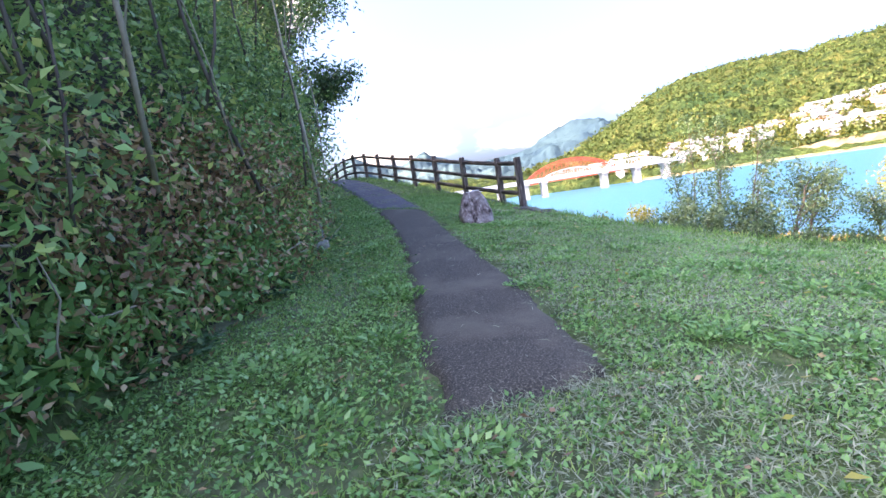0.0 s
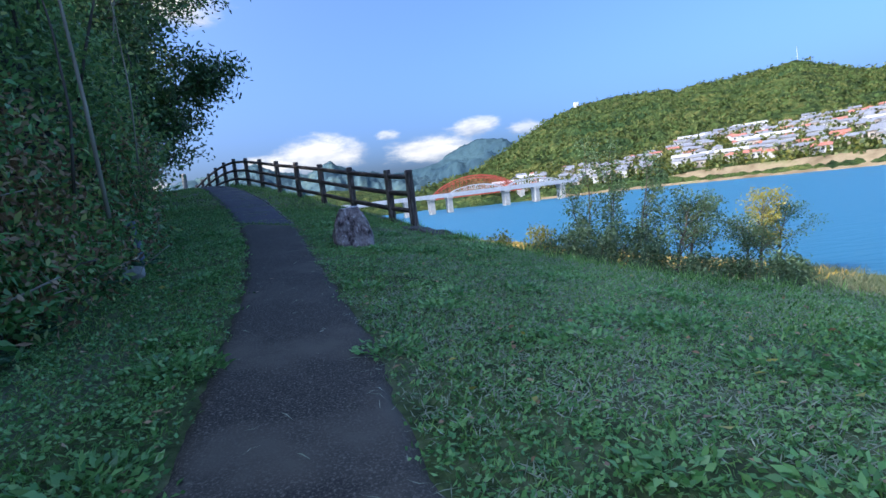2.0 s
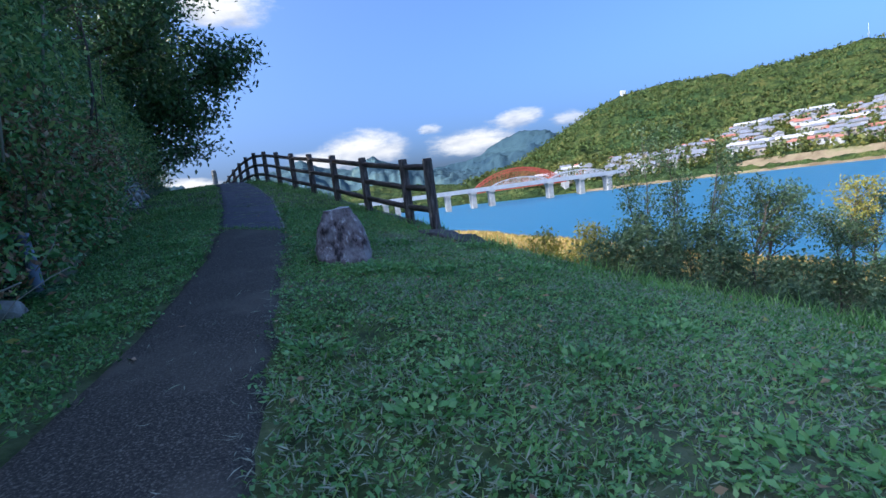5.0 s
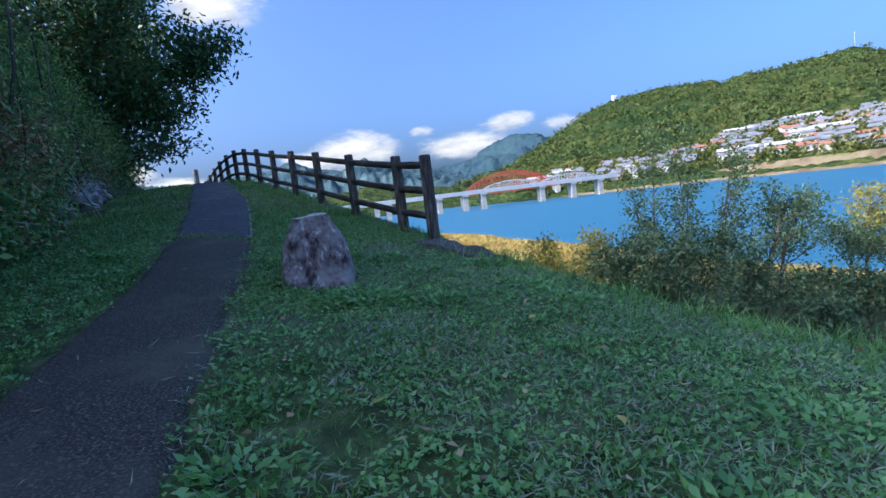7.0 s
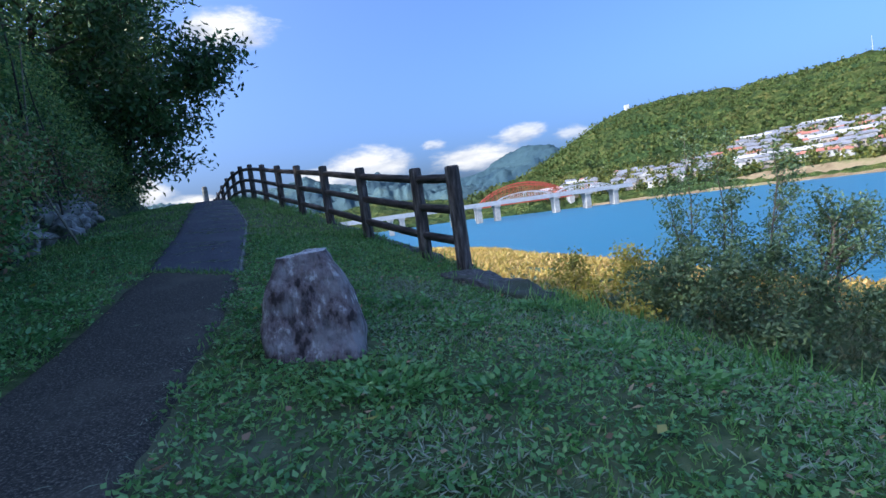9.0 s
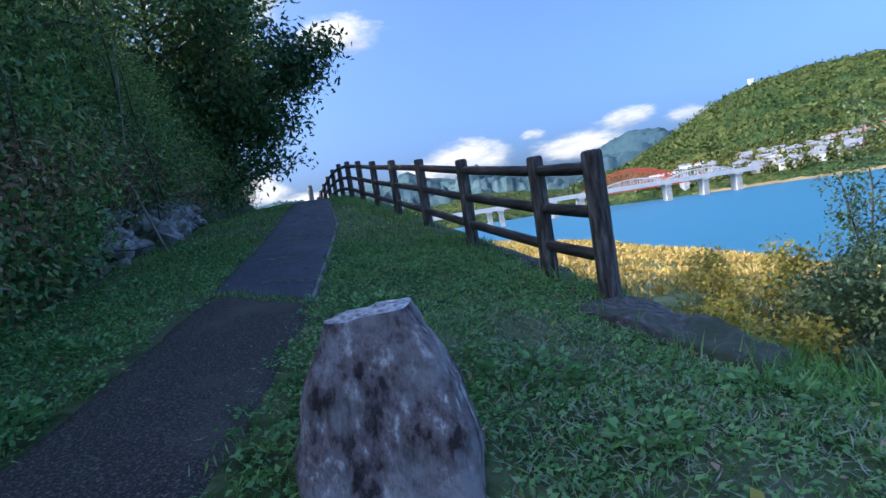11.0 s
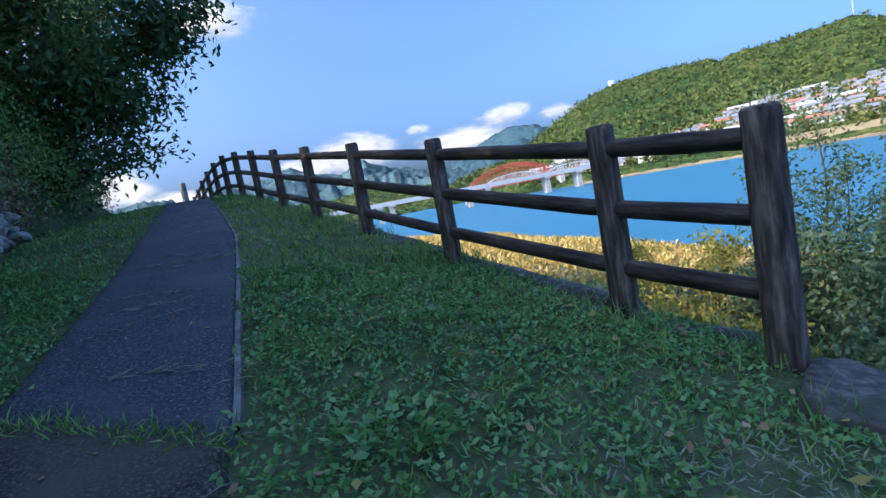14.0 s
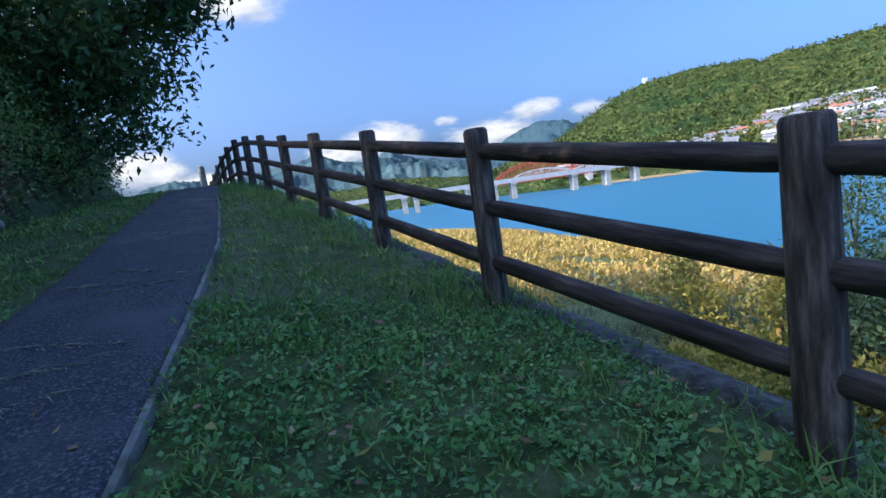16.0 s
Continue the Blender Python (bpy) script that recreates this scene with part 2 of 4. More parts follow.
def quads(name, V, F, mat, smooth=False):
    me = bpy.data.meshes.new(name)
    n, k = F.shape
    me.vertices.add(len(V))
    me.vertices.foreach_set("co", np.ascontiguousarray(V, dtype=np.float32).ravel())
    me.loops.add(n * k)
    me.loops.foreach_set("vertex_index", np.ascontiguousarray(F, dtype=np.int32).ravel())
    me.polygons.add(n)
    me.polygons.foreach_set("loop_start", np.arange(n, dtype=np.int32) * k)
    if smooth:
        me.polygons.foreach_set("use_smooth", np.ones(n, dtype=bool))
    me.materials.append(mat)
    me.update(calc_edges=True)
    me.validate()
    return me


def unit(a):
    return a / np.maximum(np.linalg.norm(a, axis=-1, keepdims=True), 1e-9)


def leaves(name, C, D, length, width, mat, fold=0.25, flat=0.0):
    """One blade for each centre C, pointing along D: a folded lozenge, four corners each."""
    n = len(C)
    D = unit(D)
    side = rng.normal(size=(n, 3))
    side[:, 2] *= (1 - flat)
    side = unit(side - (side * D).sum(-1, keepdims=True) * D)
    up = np.cross(D, side)
    L = np.broadcast_to(length, (n,))[:, None]
    W = np.broadcast_to(width, (n,))[:, None]
    base = C
    mid = C + D * L * 0.45 + up * L * fold * 0.4
    V = np.stack([base, mid + side * W * 0.5, C + D * L - up * L * fold * 0.25, mid - side * W * 0.5], 1).reshape(-1, 3)
    F = np.arange(4 * n).reshape(n, 4)
    return quads(name, V, F, mat)


def tube(pts, radii, sides=8, cap=True):
    """Corners and faces of a tapered tube along pts."""
    pts = [Vector(p) for p in pts]
    V, F = [], []
    for i, p in enumerate(pts):
        d = (pts[min(i + 1, len(pts) - 1)] - pts[max(i - 1, 0)]).normalized()
        a = d.orthogonal().normalized() if abs(d.z) < 0.9 else d.cross(Vector((0, 1, 0))).normalized()
        b = d.cross(a)
        for k in range(sides):
            w = 2 * math.pi * k / sides
            V.append(tuple(p + (a * math.cos(w) + b * math.sin(w)) * radii[i]))
    for i in range(len(pts) - 1):
        for k in range(sides):
            F.append((i * sides + k, i * sides + (k + 1) % sides, (i + 1) * sides + (k + 1) % sides, (i + 1) * sides + k))
    if cap:
        F.append(tuple(range(sides))[::-1])
        F.append(tuple(range((len(pts) - 1) * sides, len(pts) * sides)))
    return V, F


def tubes_mesh(name, list_of, mat, sides=6):
    V, F = [], []
    for pts, rad in list_of:
        v, f = tube(pts, rad, sides)
        o = len(V)
        V += v
        F += [tuple(i + o for i in q) for q in f]
    return mesh_from(name, V, F, mat, True)


def box_into(V, F, c, s, rot=0.0):
    o = len(V)
    cr, sr = math.cos(rot), math.sin(rot)
    for dz in (-1, 1):
        for dx, dy in ((-1, -1), (1, -1), (1, 1), (-1, 1)):
            x, y = dx * s[0] / 2, dy * s[1] / 2
            V.append((c[0] + x * cr - y * sr, c[1] + x * sr + y * cr, c[2] + dz * s[2] / 2))
    F += [tuple(o + i for i in q) for q in ((3, 2, 1, 0), (4, 5, 6, 7), (0, 1, 5, 4), (1, 2, 6, 5), (2, 3, 7, 6), (3, 0, 4, 7))]


def bar_into(V, F, a, b, w):
    v, f = tube([a, b], [w, w], 4)
    o = len(V)
    V += v
    F += [tuple(i + o for i in q) for q in f]


def part(name, me, parent, label=""):
    ob = new(name, me)
    ob.parent = parent
    return tagged(ob, label)


def empty(name, at, label, category, group=""):
    ob = new(name)
    ob.location = at
    ob.empty_display_size = 0.1
    return tagged(ob, label, category, group)


# ---------------------------------------------------------------- lie of the land
WATER_Z = -5.4
BANK_RUN = 1.25     # how far back the bank leans
P1 = np.array((1.13, 12.71))
FENCE_DIR = np.array((-0.506, 0.8625))


def turf_z(x, y):
    """The grassy rise with the path on it."""
    u, v = np.clip(x, -9, 4.6) / 10, np.clip(y, 0.5, 29) / 10
    z = 0.2131 - 0.5108 * u + 0.4812 * v - 0.3151 * u * u - 0.0484 * u * v + 0.3395 * v * v + 0.0066 * v ** 3 - 0.7528 * u * v * v - 1.1966 * u * u * v - 0.0613 * v ** 4
    return z - 0.06 * np.maximum(y - 29, 0) - 0.12 * np.maximum(x - 4.6, 0) + 0.05 * np.minimum(y - 0.5, 0)


def shore_x(y):
    return np.interp(y, [-200, 25, 34, 43, 58, 66, 72, 88, 99, 106, 130, 200, 400], [34, 27, 24.7, 21.6, 18.5, 16.5, 14, 11.5, 6, -4, -25, -80, -300])


def foot_x(y):
    """The foot of the overgrown bank."""
    return np.interp(y, [-10, 0, 4, 6, 9, 13.3, 15.5, 18, 21, 29, 34, 45], [-3.0, -2.9, -2.45, -2.5, -3.0, -5.1, -6.5, -7.4, -8.6, -12.6, -17, -40])


def past_edge(x, y):
    """Metres beyond the fence line and the lip of the slope; below 0 on the lawn."""
    d1 = (x - P1[0] - 0.12) * 0.8625 + (y - P1[1]) * 0.506
    d2 = (x - 1.9) * 0.70 + (y - 10.75) * 0.714
    return np.minimum(d1, d2)


def land_z(x, y):
    x, y = np.asarray(x, float), np.asarray(y, float)
    z = turf_z(x, y)
    flat = WATER_Z + np.clip(0.13 * (shore_x(y) - x), -3.0, 2.4)
    s = past_edge(x, y)
    k = np.clip((s - 0.15) / 7.0, 0, 1)
    k = 1 - (1 - k) ** 2
    low = np.minimum(flat, z)
    low = low + (flat - low) * np.clip((s - 4) / 6, 0, 1)
    z = z + (low - z) * k
    d = foot_x(y) - x
    # unseen hillside added past the bank's face, steeper below y 5, blocks the sun
    rise = np.where(d > 0, 6.0 * (1 - np.exp(-np.maximum(d, 0) / BANK_RUN)) + (0.6 + 0.35 * np.clip((5 - y) / 5, 0, 1)) * np.clip(d - 2, 0, 22), 0)
    z = z + rise * np.clip((36 - y) / 9, 0, 1)
    right = np.clip((x - 12) / 14, 0, 1) * np.clip((20 - y) / 10, 0, 1)
    z = z + (np.minimum(flat, z) - z) * right
    return z


APRON_AT, APRON_LONG, APRON_WIDE = (0.80, 12.28), (0.90, -1.10), (0.66, 0.76)


def in_apron(x, y):
    """Where the concrete slab by the end post lies."""
    det = APRON_LONG[0] * APRON_WIDE[1] - APRON_LONG[1] * APRON_WIDE[0]
    dx, dy = x - APRON_AT[0], y - APRON_AT[1]
    u = (dx * APRON_WIDE[1] - dy * APRON_WIDE[0]) / det
    q = (APRON_LONG[0] * dy - APRON_LONG[1] * dx) / det
    return (u > 0) & (u < 1) & (q > 0.1) & (q < 1 - 0.5 * u)


def land(x, y):
    return float(land_z(x, y))


def spread(lo, hi, fine_lo, fine_hi, step, grow=1.12):
    mid = list(np.arange(fine_lo, fine_hi + 1e-6, step))
    out, s, v = [], step, fine_hi
    while v < hi:
        s *= grow
        v += s
        out.append(v)
    low, s, v = [], step, fine_lo
    while v > lo:
        s *= grow
        v -= s
        low.append(v)
    return np.array(low[::-1] + mid + out)


gx, gy = spread(-2500, 2500, -8, 8, 0.24), spread(-2500, 2500, -1, 24, 0.24)
GX, GY = np.meshgrid(gx, gy)
GZ = land_z(GX, GY)
far = np.hypot(GX, GY) > 260
GZ = np.where(far, np.minimum(GZ, WATER_Z - 2), GZ)
lumps = np.array([[noise.noise(Vector((x * 0.9, y * 0.9, 0))) * 0.012 + noise.noise(Vector((x * 3.1, y * 3.1, 5))) * 0.008 if -9 < x < 9 and -2 < y < 30 else 0.0 for x in gx] for y in gy])
EDGE_Y = [2.2, 3.8, 5.0, 6.5, 7.6, 10.0, 12.4, 15.6, 17.4, 20.9, 22.0, 29, 36]
EDGE_L = [0.02, -0.41, -0.62, -0.9, -1.12, -1.75, -2.55, -3.8, -4.6, -6.1, -6.6, -9.9, -13.5]
EDGE_R_Y = [2.2, 3.15, 4.6, 5.6, 7.2, 9.05, 10.9, 12.36, 13.2, 14.9, 16.8, 19.9, 21, 29, 36]
EDGE_R = [1.05, 0.88, 0.60, 0.44, 0.0, -0.5, -0.98, -1.40, -1.7, -2.3, -3.0, -4.4, -4.95, -8.5, -12]


def path_l(y):
    return np.interp(y, EDGE_Y, EDGE_L)


def path_r(y):
    return np.interp(y, EDGE_R_Y, EDGE_R)


on_path = (GX > path_l(GY) - 0.1) & (GX < path_r(GY) + 0.1) & (GY > 2.3) & (GY < 37)
GZ = GZ + np.where(on_path, -0.035, lumps)
ground = new("ground", grid_mesh("ground", np.stack([GX, GY, GZ], -1), M_GROUND))
ground.data.materials.append(M_SOIL)
cx_, cy_ = (GX[:-1, :-1] + GX[1:, 1:]) / 2, (GY[:-1, :-1] + GY[1:, 1:]) / 2
ground.data.polygons.foreach_set("material_index", ((cx_ < foot_x(cy_) - 0.1) & (cy_ < 36)).astype(np.int32).ravel())
tagged(ground, "green weedy turf rising along a river bank", "ground", kind="structure")

water = new("water", grid_mesh("water", np.stack([*np.meshgrid(np.linspace(-2500, 2500, 9), np.linspace(-2500, 2500, 9)), np.full((9, 9), WATER_Z)], -1), M_WATER))
tagged(water, "blue rippled river water between wooded banks", "river", kind="structure")


# ---------------------------------------------------------------- the path
def path_sheet(y0, y1, lift, ragged):
    """A strip of paving between the path's edges; y0 and y1 give its ends for a place q across it."""
    rows = []
    n = int((y1(0) - y0(0)) / 0.1)
    for k in range(n + 1):
        row = []
        for q in np.linspace(0, 1, 17):
            y = y0(q) + (y1(q) - y0(q)) * k / n
            if k == 0:
                y += ragged * 0.8 * noise.noise(Vector((q * 4, 0, 9))) + ragged * noise.noise(Vector((q * 13, 0, 2)))
            xl, xr = float(path_l(y)), float(path_r(y))
            x = xl + (xr - xl) * q
            if q in (0, 1):
                x += ragged * noise.noise(Vector((y * 2.1, q * 3, 4))) + ragged * 0.7 * noise.noise(Vector((y * 8, q * 9, 1)))
            z = land(x, y) + lift + 0.015 * math.sin(math.pi * q) + 0.006 * noise.noise(Vector((x * 2, y * 2, 3)))
            if q in (0, 1):
                z -= 0.05
            if k == 0:
                z -= 0.055
            row.append((x, y, z))
        rows.append(row)
    return np.array(rows)


JOINT = 12.22
old = new("path", grid_mesh("path_old", path_sheet(lambda q: 2.6 + 0.55 * q, lambda q: 12.5 - 0.3 * q, 0.015, 0.07), M_PATH_OLD))
tagged(old, "worn dark brown asphalt footpath with gritty pale patches", "path", kind="structure")
upper = new("path_upper", grid_mesh("path_new", path_sheet(lambda q: 12.46 - 0.3 * q, lambda q: 36, 0.028, 0.02), M_PATH_NEW))
tagged(upper, "blue-grey newer asphalt footpath climbing the rise", "path", kind="structure")
kv, kf = [], []
for i, y in enumerate(np.arange(JOINT + 0.05, 21, 0.25)):
    for dx, dz in ((-0.03, 0.0), (0.0, -0.002), (0.006, -0.06), (-0.036, -0.06)):
        x = float(path_r(y)) + 0.0 + dx
        kv.append((x, y, land(x, y) + 0.028 + dz + 0.004 * noise.noise(Vector((y * 5, dx, 0)))))
    if i:
        b = i * 4
        kf += [(b - 4 + k, b - 4 + (k + 1) % 4, b + (k + 1) % 4, b + k) for k in range(4)]
kerb = new("kerb", mesh_from("kerb", kv, kf, M_KERB))
tagged(kerb, "thin pale concrete edging along the asphalt", "kerb", kind="structure")

# ---------------------------------------------------------------- distance: hills, town, bridges
def ridge(name, az, el, r0, r1, z0, mat, label, rough, cols=220, rows=50, mid=None, power=1.0):
    A = np.linspace(az[0], az[-1], cols)
    E = np.interp(A, az, el)
    P = np.zeros((rows, cols, 3))
    for i in range(rows):
        s = i / (rows - 1)
        for j, a in enumerate(A):
            rr0 = r0(a) if callable(r0) else r0
            r = rr0 + (r1 - rr0) * s
            top = 1.5 + r1 * math.tan(radians(E[j]))
            if mid:
                z = float(np.interp(r, [rr0, rr0 + 14, 455, r1], [z0, mid[0], 1.5 + 455 * math.tan(radians(float(np.interp(a, mid[1], mid[2])))), top]))
            else:
                z = z0 + (top - z0) * s ** power
            x, y = r * math.sin(radians(a)), r * math.cos(radians(a))
            w = rough * (r1 / 900)
            bump = noise.fractal(Vector((x, y, 0)) * (0.012 * 900 / r1), 0.8, 2.1, 5) * w * min(1, s * 2.5) * (1 - 0.75 * s)
            if not mid or r > 470:
                z += bump + rough * 0.16 * noise.noise(Vector((x * 0.09, y * 0.09, 2)))
            P[i, j] = (x, y, z)
    back = P[-1:].copy()
    back[..., 2] = z0 - 5
    back[..., :2] *= 1.06
    P = np.concatenate([P, back], 0)
    ob = new(name, grid_mesh(name, P, mat))
    return tagged(ob, label, "hill", kind="structure")


FAR_SHORE = lambda a: float(np.interp(a, [-5, 3, 10, 19, 30, 44, 60, 90], [420, 390, 350, 318, 306, 270, 250, 240]))
TOWN_AZ, TOWN_EL = [5, 16, 22, 28, 33, 38, 44, 60], [1.2, 1.9, 2.3, 2.3, 3.1, 3.3, 3.3, 3.2]
near_hill = ridge("hill_near", [4, 10.4, 13.5, 16.1, 19.3, 21.7, 25.7, 30.5, 31.9, 33.4, 37.9, 41.9, 44.4, 47, 60, 85], [0.6, 3.05, 4.7, 6.2, 7.75, 8.3, 8.7, 8.3, 7.85, 8.5, 8.45, 8.7, 7.75, 6.8, 7, 6],
      FAR_SHORE, 900, WATER_Z - 0.5, M_FOREST, "sunlit wooded hillside above a riverside town", 22, cols=320, rows=64, mid=(0.8, TOWN_AZ, TOWN_EL))
ridge("hill_far_peak", [-4, 1, 3.6, 7, 10.8, 13.3, 15.1, 20], [3.0, 3.8, 4.0, 5.1, 6.3, 6.4, 5.7, 4.0], 1600, 2300, -5, M_HAZED_PEAK, "distant mountain peak with haze painted in as blue", 40, cols=120, rows=30)
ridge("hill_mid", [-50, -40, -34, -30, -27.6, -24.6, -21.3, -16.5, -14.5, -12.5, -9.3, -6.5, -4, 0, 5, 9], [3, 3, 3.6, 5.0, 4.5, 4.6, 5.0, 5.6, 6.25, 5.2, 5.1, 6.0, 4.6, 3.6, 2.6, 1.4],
      800, 1500, -6, M_HAZED_HILL, "wooded mountains up the valley, haze painted in as blue-green", 45, cols=260, rows=40)
ridge("hill_foot", [-45, -30, -20, -12, -7, -3, 2, 8], [1.6, 2.2, 2.4, 2.0, 2.7, 2.2, 1.6, 0.8], 430, 760, WATER_Z - 0.5, M_FOREST, "low green wooded foothills by the river", 16, cols=220, rows=40)

# brown embankment strip below the town
A = np.linspace(17, 80, 130)
rows = []
for k, (dr, z) in enumerate([(-1.5, WATER_Z - 0.6), (1.5, WATER_Z + 0.7), (5, WATER_Z + 1.6), (13, 0.9), (20, 1.3), (26, 1.2)]):
    row = []
    for a in A:
        r = FAR_SHORE(a) + dr + 1.2 * noise.noise(Vector((a * 2.0, k, 0)))
        zz = z if k < 3 else WATER_Z + (z - WATER_Z) * float(np.interp(a, [17, 26, 33], [0.35, 0.5, 1.0]))
        row.append((r * math.sin(radians(a)), r * math.cos(radians(a)), zz + 0.5 * noise.noise(Vector((a * 5, k * 3, 1)))))
    rows.append(row)
bank = new("embankment", grid_mesh("embankment", np.array(rows), M_FARBANK))
tagged(bank, "brown dry-grass river embankment with a stony foot", "embankment", kind="structure")


def house(w, d, h, wall, roof, label, group):
    top = empty("house", (0, 0, 0), label, "house", group)
    V, F = [], []
    box_into(V, F, (0, 0, h / 2 - 1.0), (w, d, h + 2.0))
    part("wall", mesh_from("house_wall", V, F, wall), top)
    e, rh = 0.7, d * 0.28
    V = [(-w / 2 - e, -d / 2 - e, h), (w / 2 + e, -d / 2 - e, h), (w / 2 + e, d / 2 + e, h), (-w / 2 - e, d / 2 + e, h), (-w / 2 - e * 0.4, 0, h + rh), (w / 2 + e * 0.4, 0, h + rh)]
    part("roof", mesh_from("house_roof", V, [(0, 1, 5, 4), (2, 3, 4, 5), (1, 2, 5), (3, 0, 4), (3, 2, 1, 0)], roof), top)
    V, F = [], []
    for k in range(int(w // 2.6)):
        for lev in ((h * 0.3, h * 0.75) if h > 4.5 else (h * 0.5,)):
            box_into(V, F, (-w / 2 + 1.6 + 2.6 * k, -d / 2, lev), (1.4, 0.12, 1.1))
    tagged(part("window", mesh_from("house_window", V, F, M_GLASS), top), kind="stuff")
    return top


def hill_spot(a, r):
    r0 = FAR_SHORE(a)
    z = float(np.interp(r, [r0, r0 + 14, 455], [WATER_Z - 0.5, 0.8, 1.5 + 455 * math.tan(radians(float(np.interp(a, TOWN_AZ, TOWN_EL))))]))
    return r * math.sin(radians(a)), r * math.cos(radians(a)), z


kinds = [house(7.5, 5.5, 3.8, M_WALLW, M_ROOFG, "white two-storey house with a grey tiled roof", "houses of the riverside town"),
         house(6.5, 5.5, 3.6, M_WALLB, M_ROOFG, "brown timber house with a grey tiled roof", "houses of the riverside town"),
         house(8, 5.5, 3.0, M_WALLW, M_ROOFR, "low white house with a red roof", "houses of the riverside town"),
         house(22, 7, 3.2, M_WALLW, M_WALLW, "long low white riverside building", "houses of the riverside town")]
hr = random.Random(3)
tries = 0
spots = []
while len(spots) < 230 and tries < 6000:
    tries += 1
    a = hr.uniform(13, 50)
    r0 = FAR_SHORE(a) + (26 if a > 24 else 18)
    r = hr.uniform(r0, 452)
    if (a < 30 and r > 420) or noise.noise(Vector((a * 0.35, r * 0.03, 6))) < -0.12:
        continue
    x, y, z = hill_spot(a, r)
    if all((x - p[0]) ** 2 + (y - p[1]) ** 2 > 9 ** 2 for p in spots):
        spots.append((x, y, z, a))
for i, (x, y, z, a) in enumerate(spots):
    k = 3 if i % 17 == 5 else hr.choice([0, 0, 1, 1, 1, 1, 2])
    m = pose(x, y, z, 0, 0, -a + hr.choice([0, 90, 0]) + hr.uniform(-14, 14)) if k != 3 else pose(x, y, z, 0, 0, -a)
    if i < 4:
        kinds[i].matrix_basis = m
    else:
        copy_thing(kinds[k], m)

# trees scattered among the houses
C = []
for _ in range(1700):
    a = hr.uniform(10, 52)
    r = hr.uniform(FAR_SHORE(a) + 12, 470)
    x, y, z = hill_spot(a, r)
    s = hr.uniform(1.0, 3.4)
    n = 14
    q = unit(rng.normal(size=(n, 3))) * rng.uniform(0.5, 1, (n, 1)) * s
    C.append(q * (1, 1, 1.2) + (x, y, z + s * 0.9))
C = np.concatenate(C)
far_trees = new("far_trees", leaves("far_trees", C, rng.normal(size=C.shape), 1.9, 1.7, leafy("town_trees", [(0.03, 0.055, 0.012), (0.08, 0.10, 0.02), (0.17, 0.16, 0.03)], drift=0.03), fold=0.3))
tagged(far_trees, "green and yellowing trees between the town houses", "trees", kind="stuff")


def hillside_woods(name, ob, n, size, mat, label):
    """Tree crowns standing all over a hillside sheet."""
    co = np.zeros(len(ob.data.vertices) * 3, dtype=np.float32)
    ob.data.vertices.foreach_get("co", co)
    co = co.reshape(-1, 3)
    co = co[(co[:, 2] > 4) & (np.hypot(co[:, 0], co[:, 1]) > 468)]
    p = co[rng.integers(0, len(co), n)] + rng.normal(size=(n, 3)) * (5, 5, 0)
    r = size * rng.uniform(0.55, 1.3, (n, 1))
    C = np.repeat(p, 5, 0) + unit(rng.normal(size=(5 * n, 3))) * np.repeat(r, 5, 0) * (0.55, 0.55, 0.8)
    C[:, 2] += np.repeat(r[:, 0], 5) * 0.3
    L = np.repeat(r[:, 0], 5) * rng.uniform(0.8, 1.3, 5 * n)
    woods = new(name, leaves(name, C, rng.normal(size=C.shape), L, L * 0.85, mat, 0.3))
    return tagged(woods, label, "woods", kind="stuff")


M_WOODS = leafy("hillside_crowns", [(0.044, 0.072, 0.022), (0.062, 0.092, 0.027), (0.082, 0.105, 0.032), (0.115, 0.118, 0.037)], rough=0.9, through=0.1, spec=0.05, drift=0.012)
hillside_woods("hillside_woods", near_hill, 10000, 2.7, M_WOODS, "mixed evergreen and autumn woods covering the hillside")


def grey_bridge():
    top = empty("bridge", (0, 262, WATER_Z), "pale grey steel girder bridge on concrete piers over the river", "bridge")
    a, b = Vector((-120, -10, 9.1)), Vector((108, 20, 9.1))
    V, F = [], []
    d = b - a
    rot = math.atan2(d.y, d.x)
    box_into(V, F, (a + b) / 2, (d.length, 7, 1.3), rot)
    box_into(V, F, (a + b) / 2 + Vector((0, -3.4, 1.1)), (d.length, 0.25, 0.9), rot)
    part("deck", mesh_from("deck", V, F, M_STEEL), top)
    for x in (-92, -62, -26, -20, 7, 21, 31, 64, 82, 98):
        p = a + d * ((x - a.x) / d.x)
        V, F = [], []
        box_into(V, F, (p.x, p.y, 3.4), (2.6, 6.0, 10.4), rot)
        box_into(V, F, (p.x, p.y, 8.0), (3.4, 7.4, 1.0), rot)
        part("pier", mesh_from("pier", V, F, M_PIER), top)
    V, F = [], []
    for x0, x1 in ((31, 64), (64, 98)):
        n = 10
        for side in (-3.2, 3.2):
            prev = None
            for k in range(n + 1):
                x = x0 + (x1 - x0) * k / n
                p = a + d * ((x - a.x) / d.x) + Vector((0, side, 0.6))
                hgt = 3.9 * math.sin(math.pi * min(max(k / n, 0.001), 0.999)) ** 0.6
                q = p + Vector((0, 0, hgt))
                bar_into(V, F, p, q, 0.14)
                if prev:
                    bar_into(V, F, prev[1], q, 0.26)
                    bar_into(V, F, prev[0] if k % 2 else prev[1], q if k % 2 else p, 0.12)
                prev = (p, q)
    tagged(part("truss", mesh_from("truss", V, F, M_STEEL), top), kind="stuff")
    return top


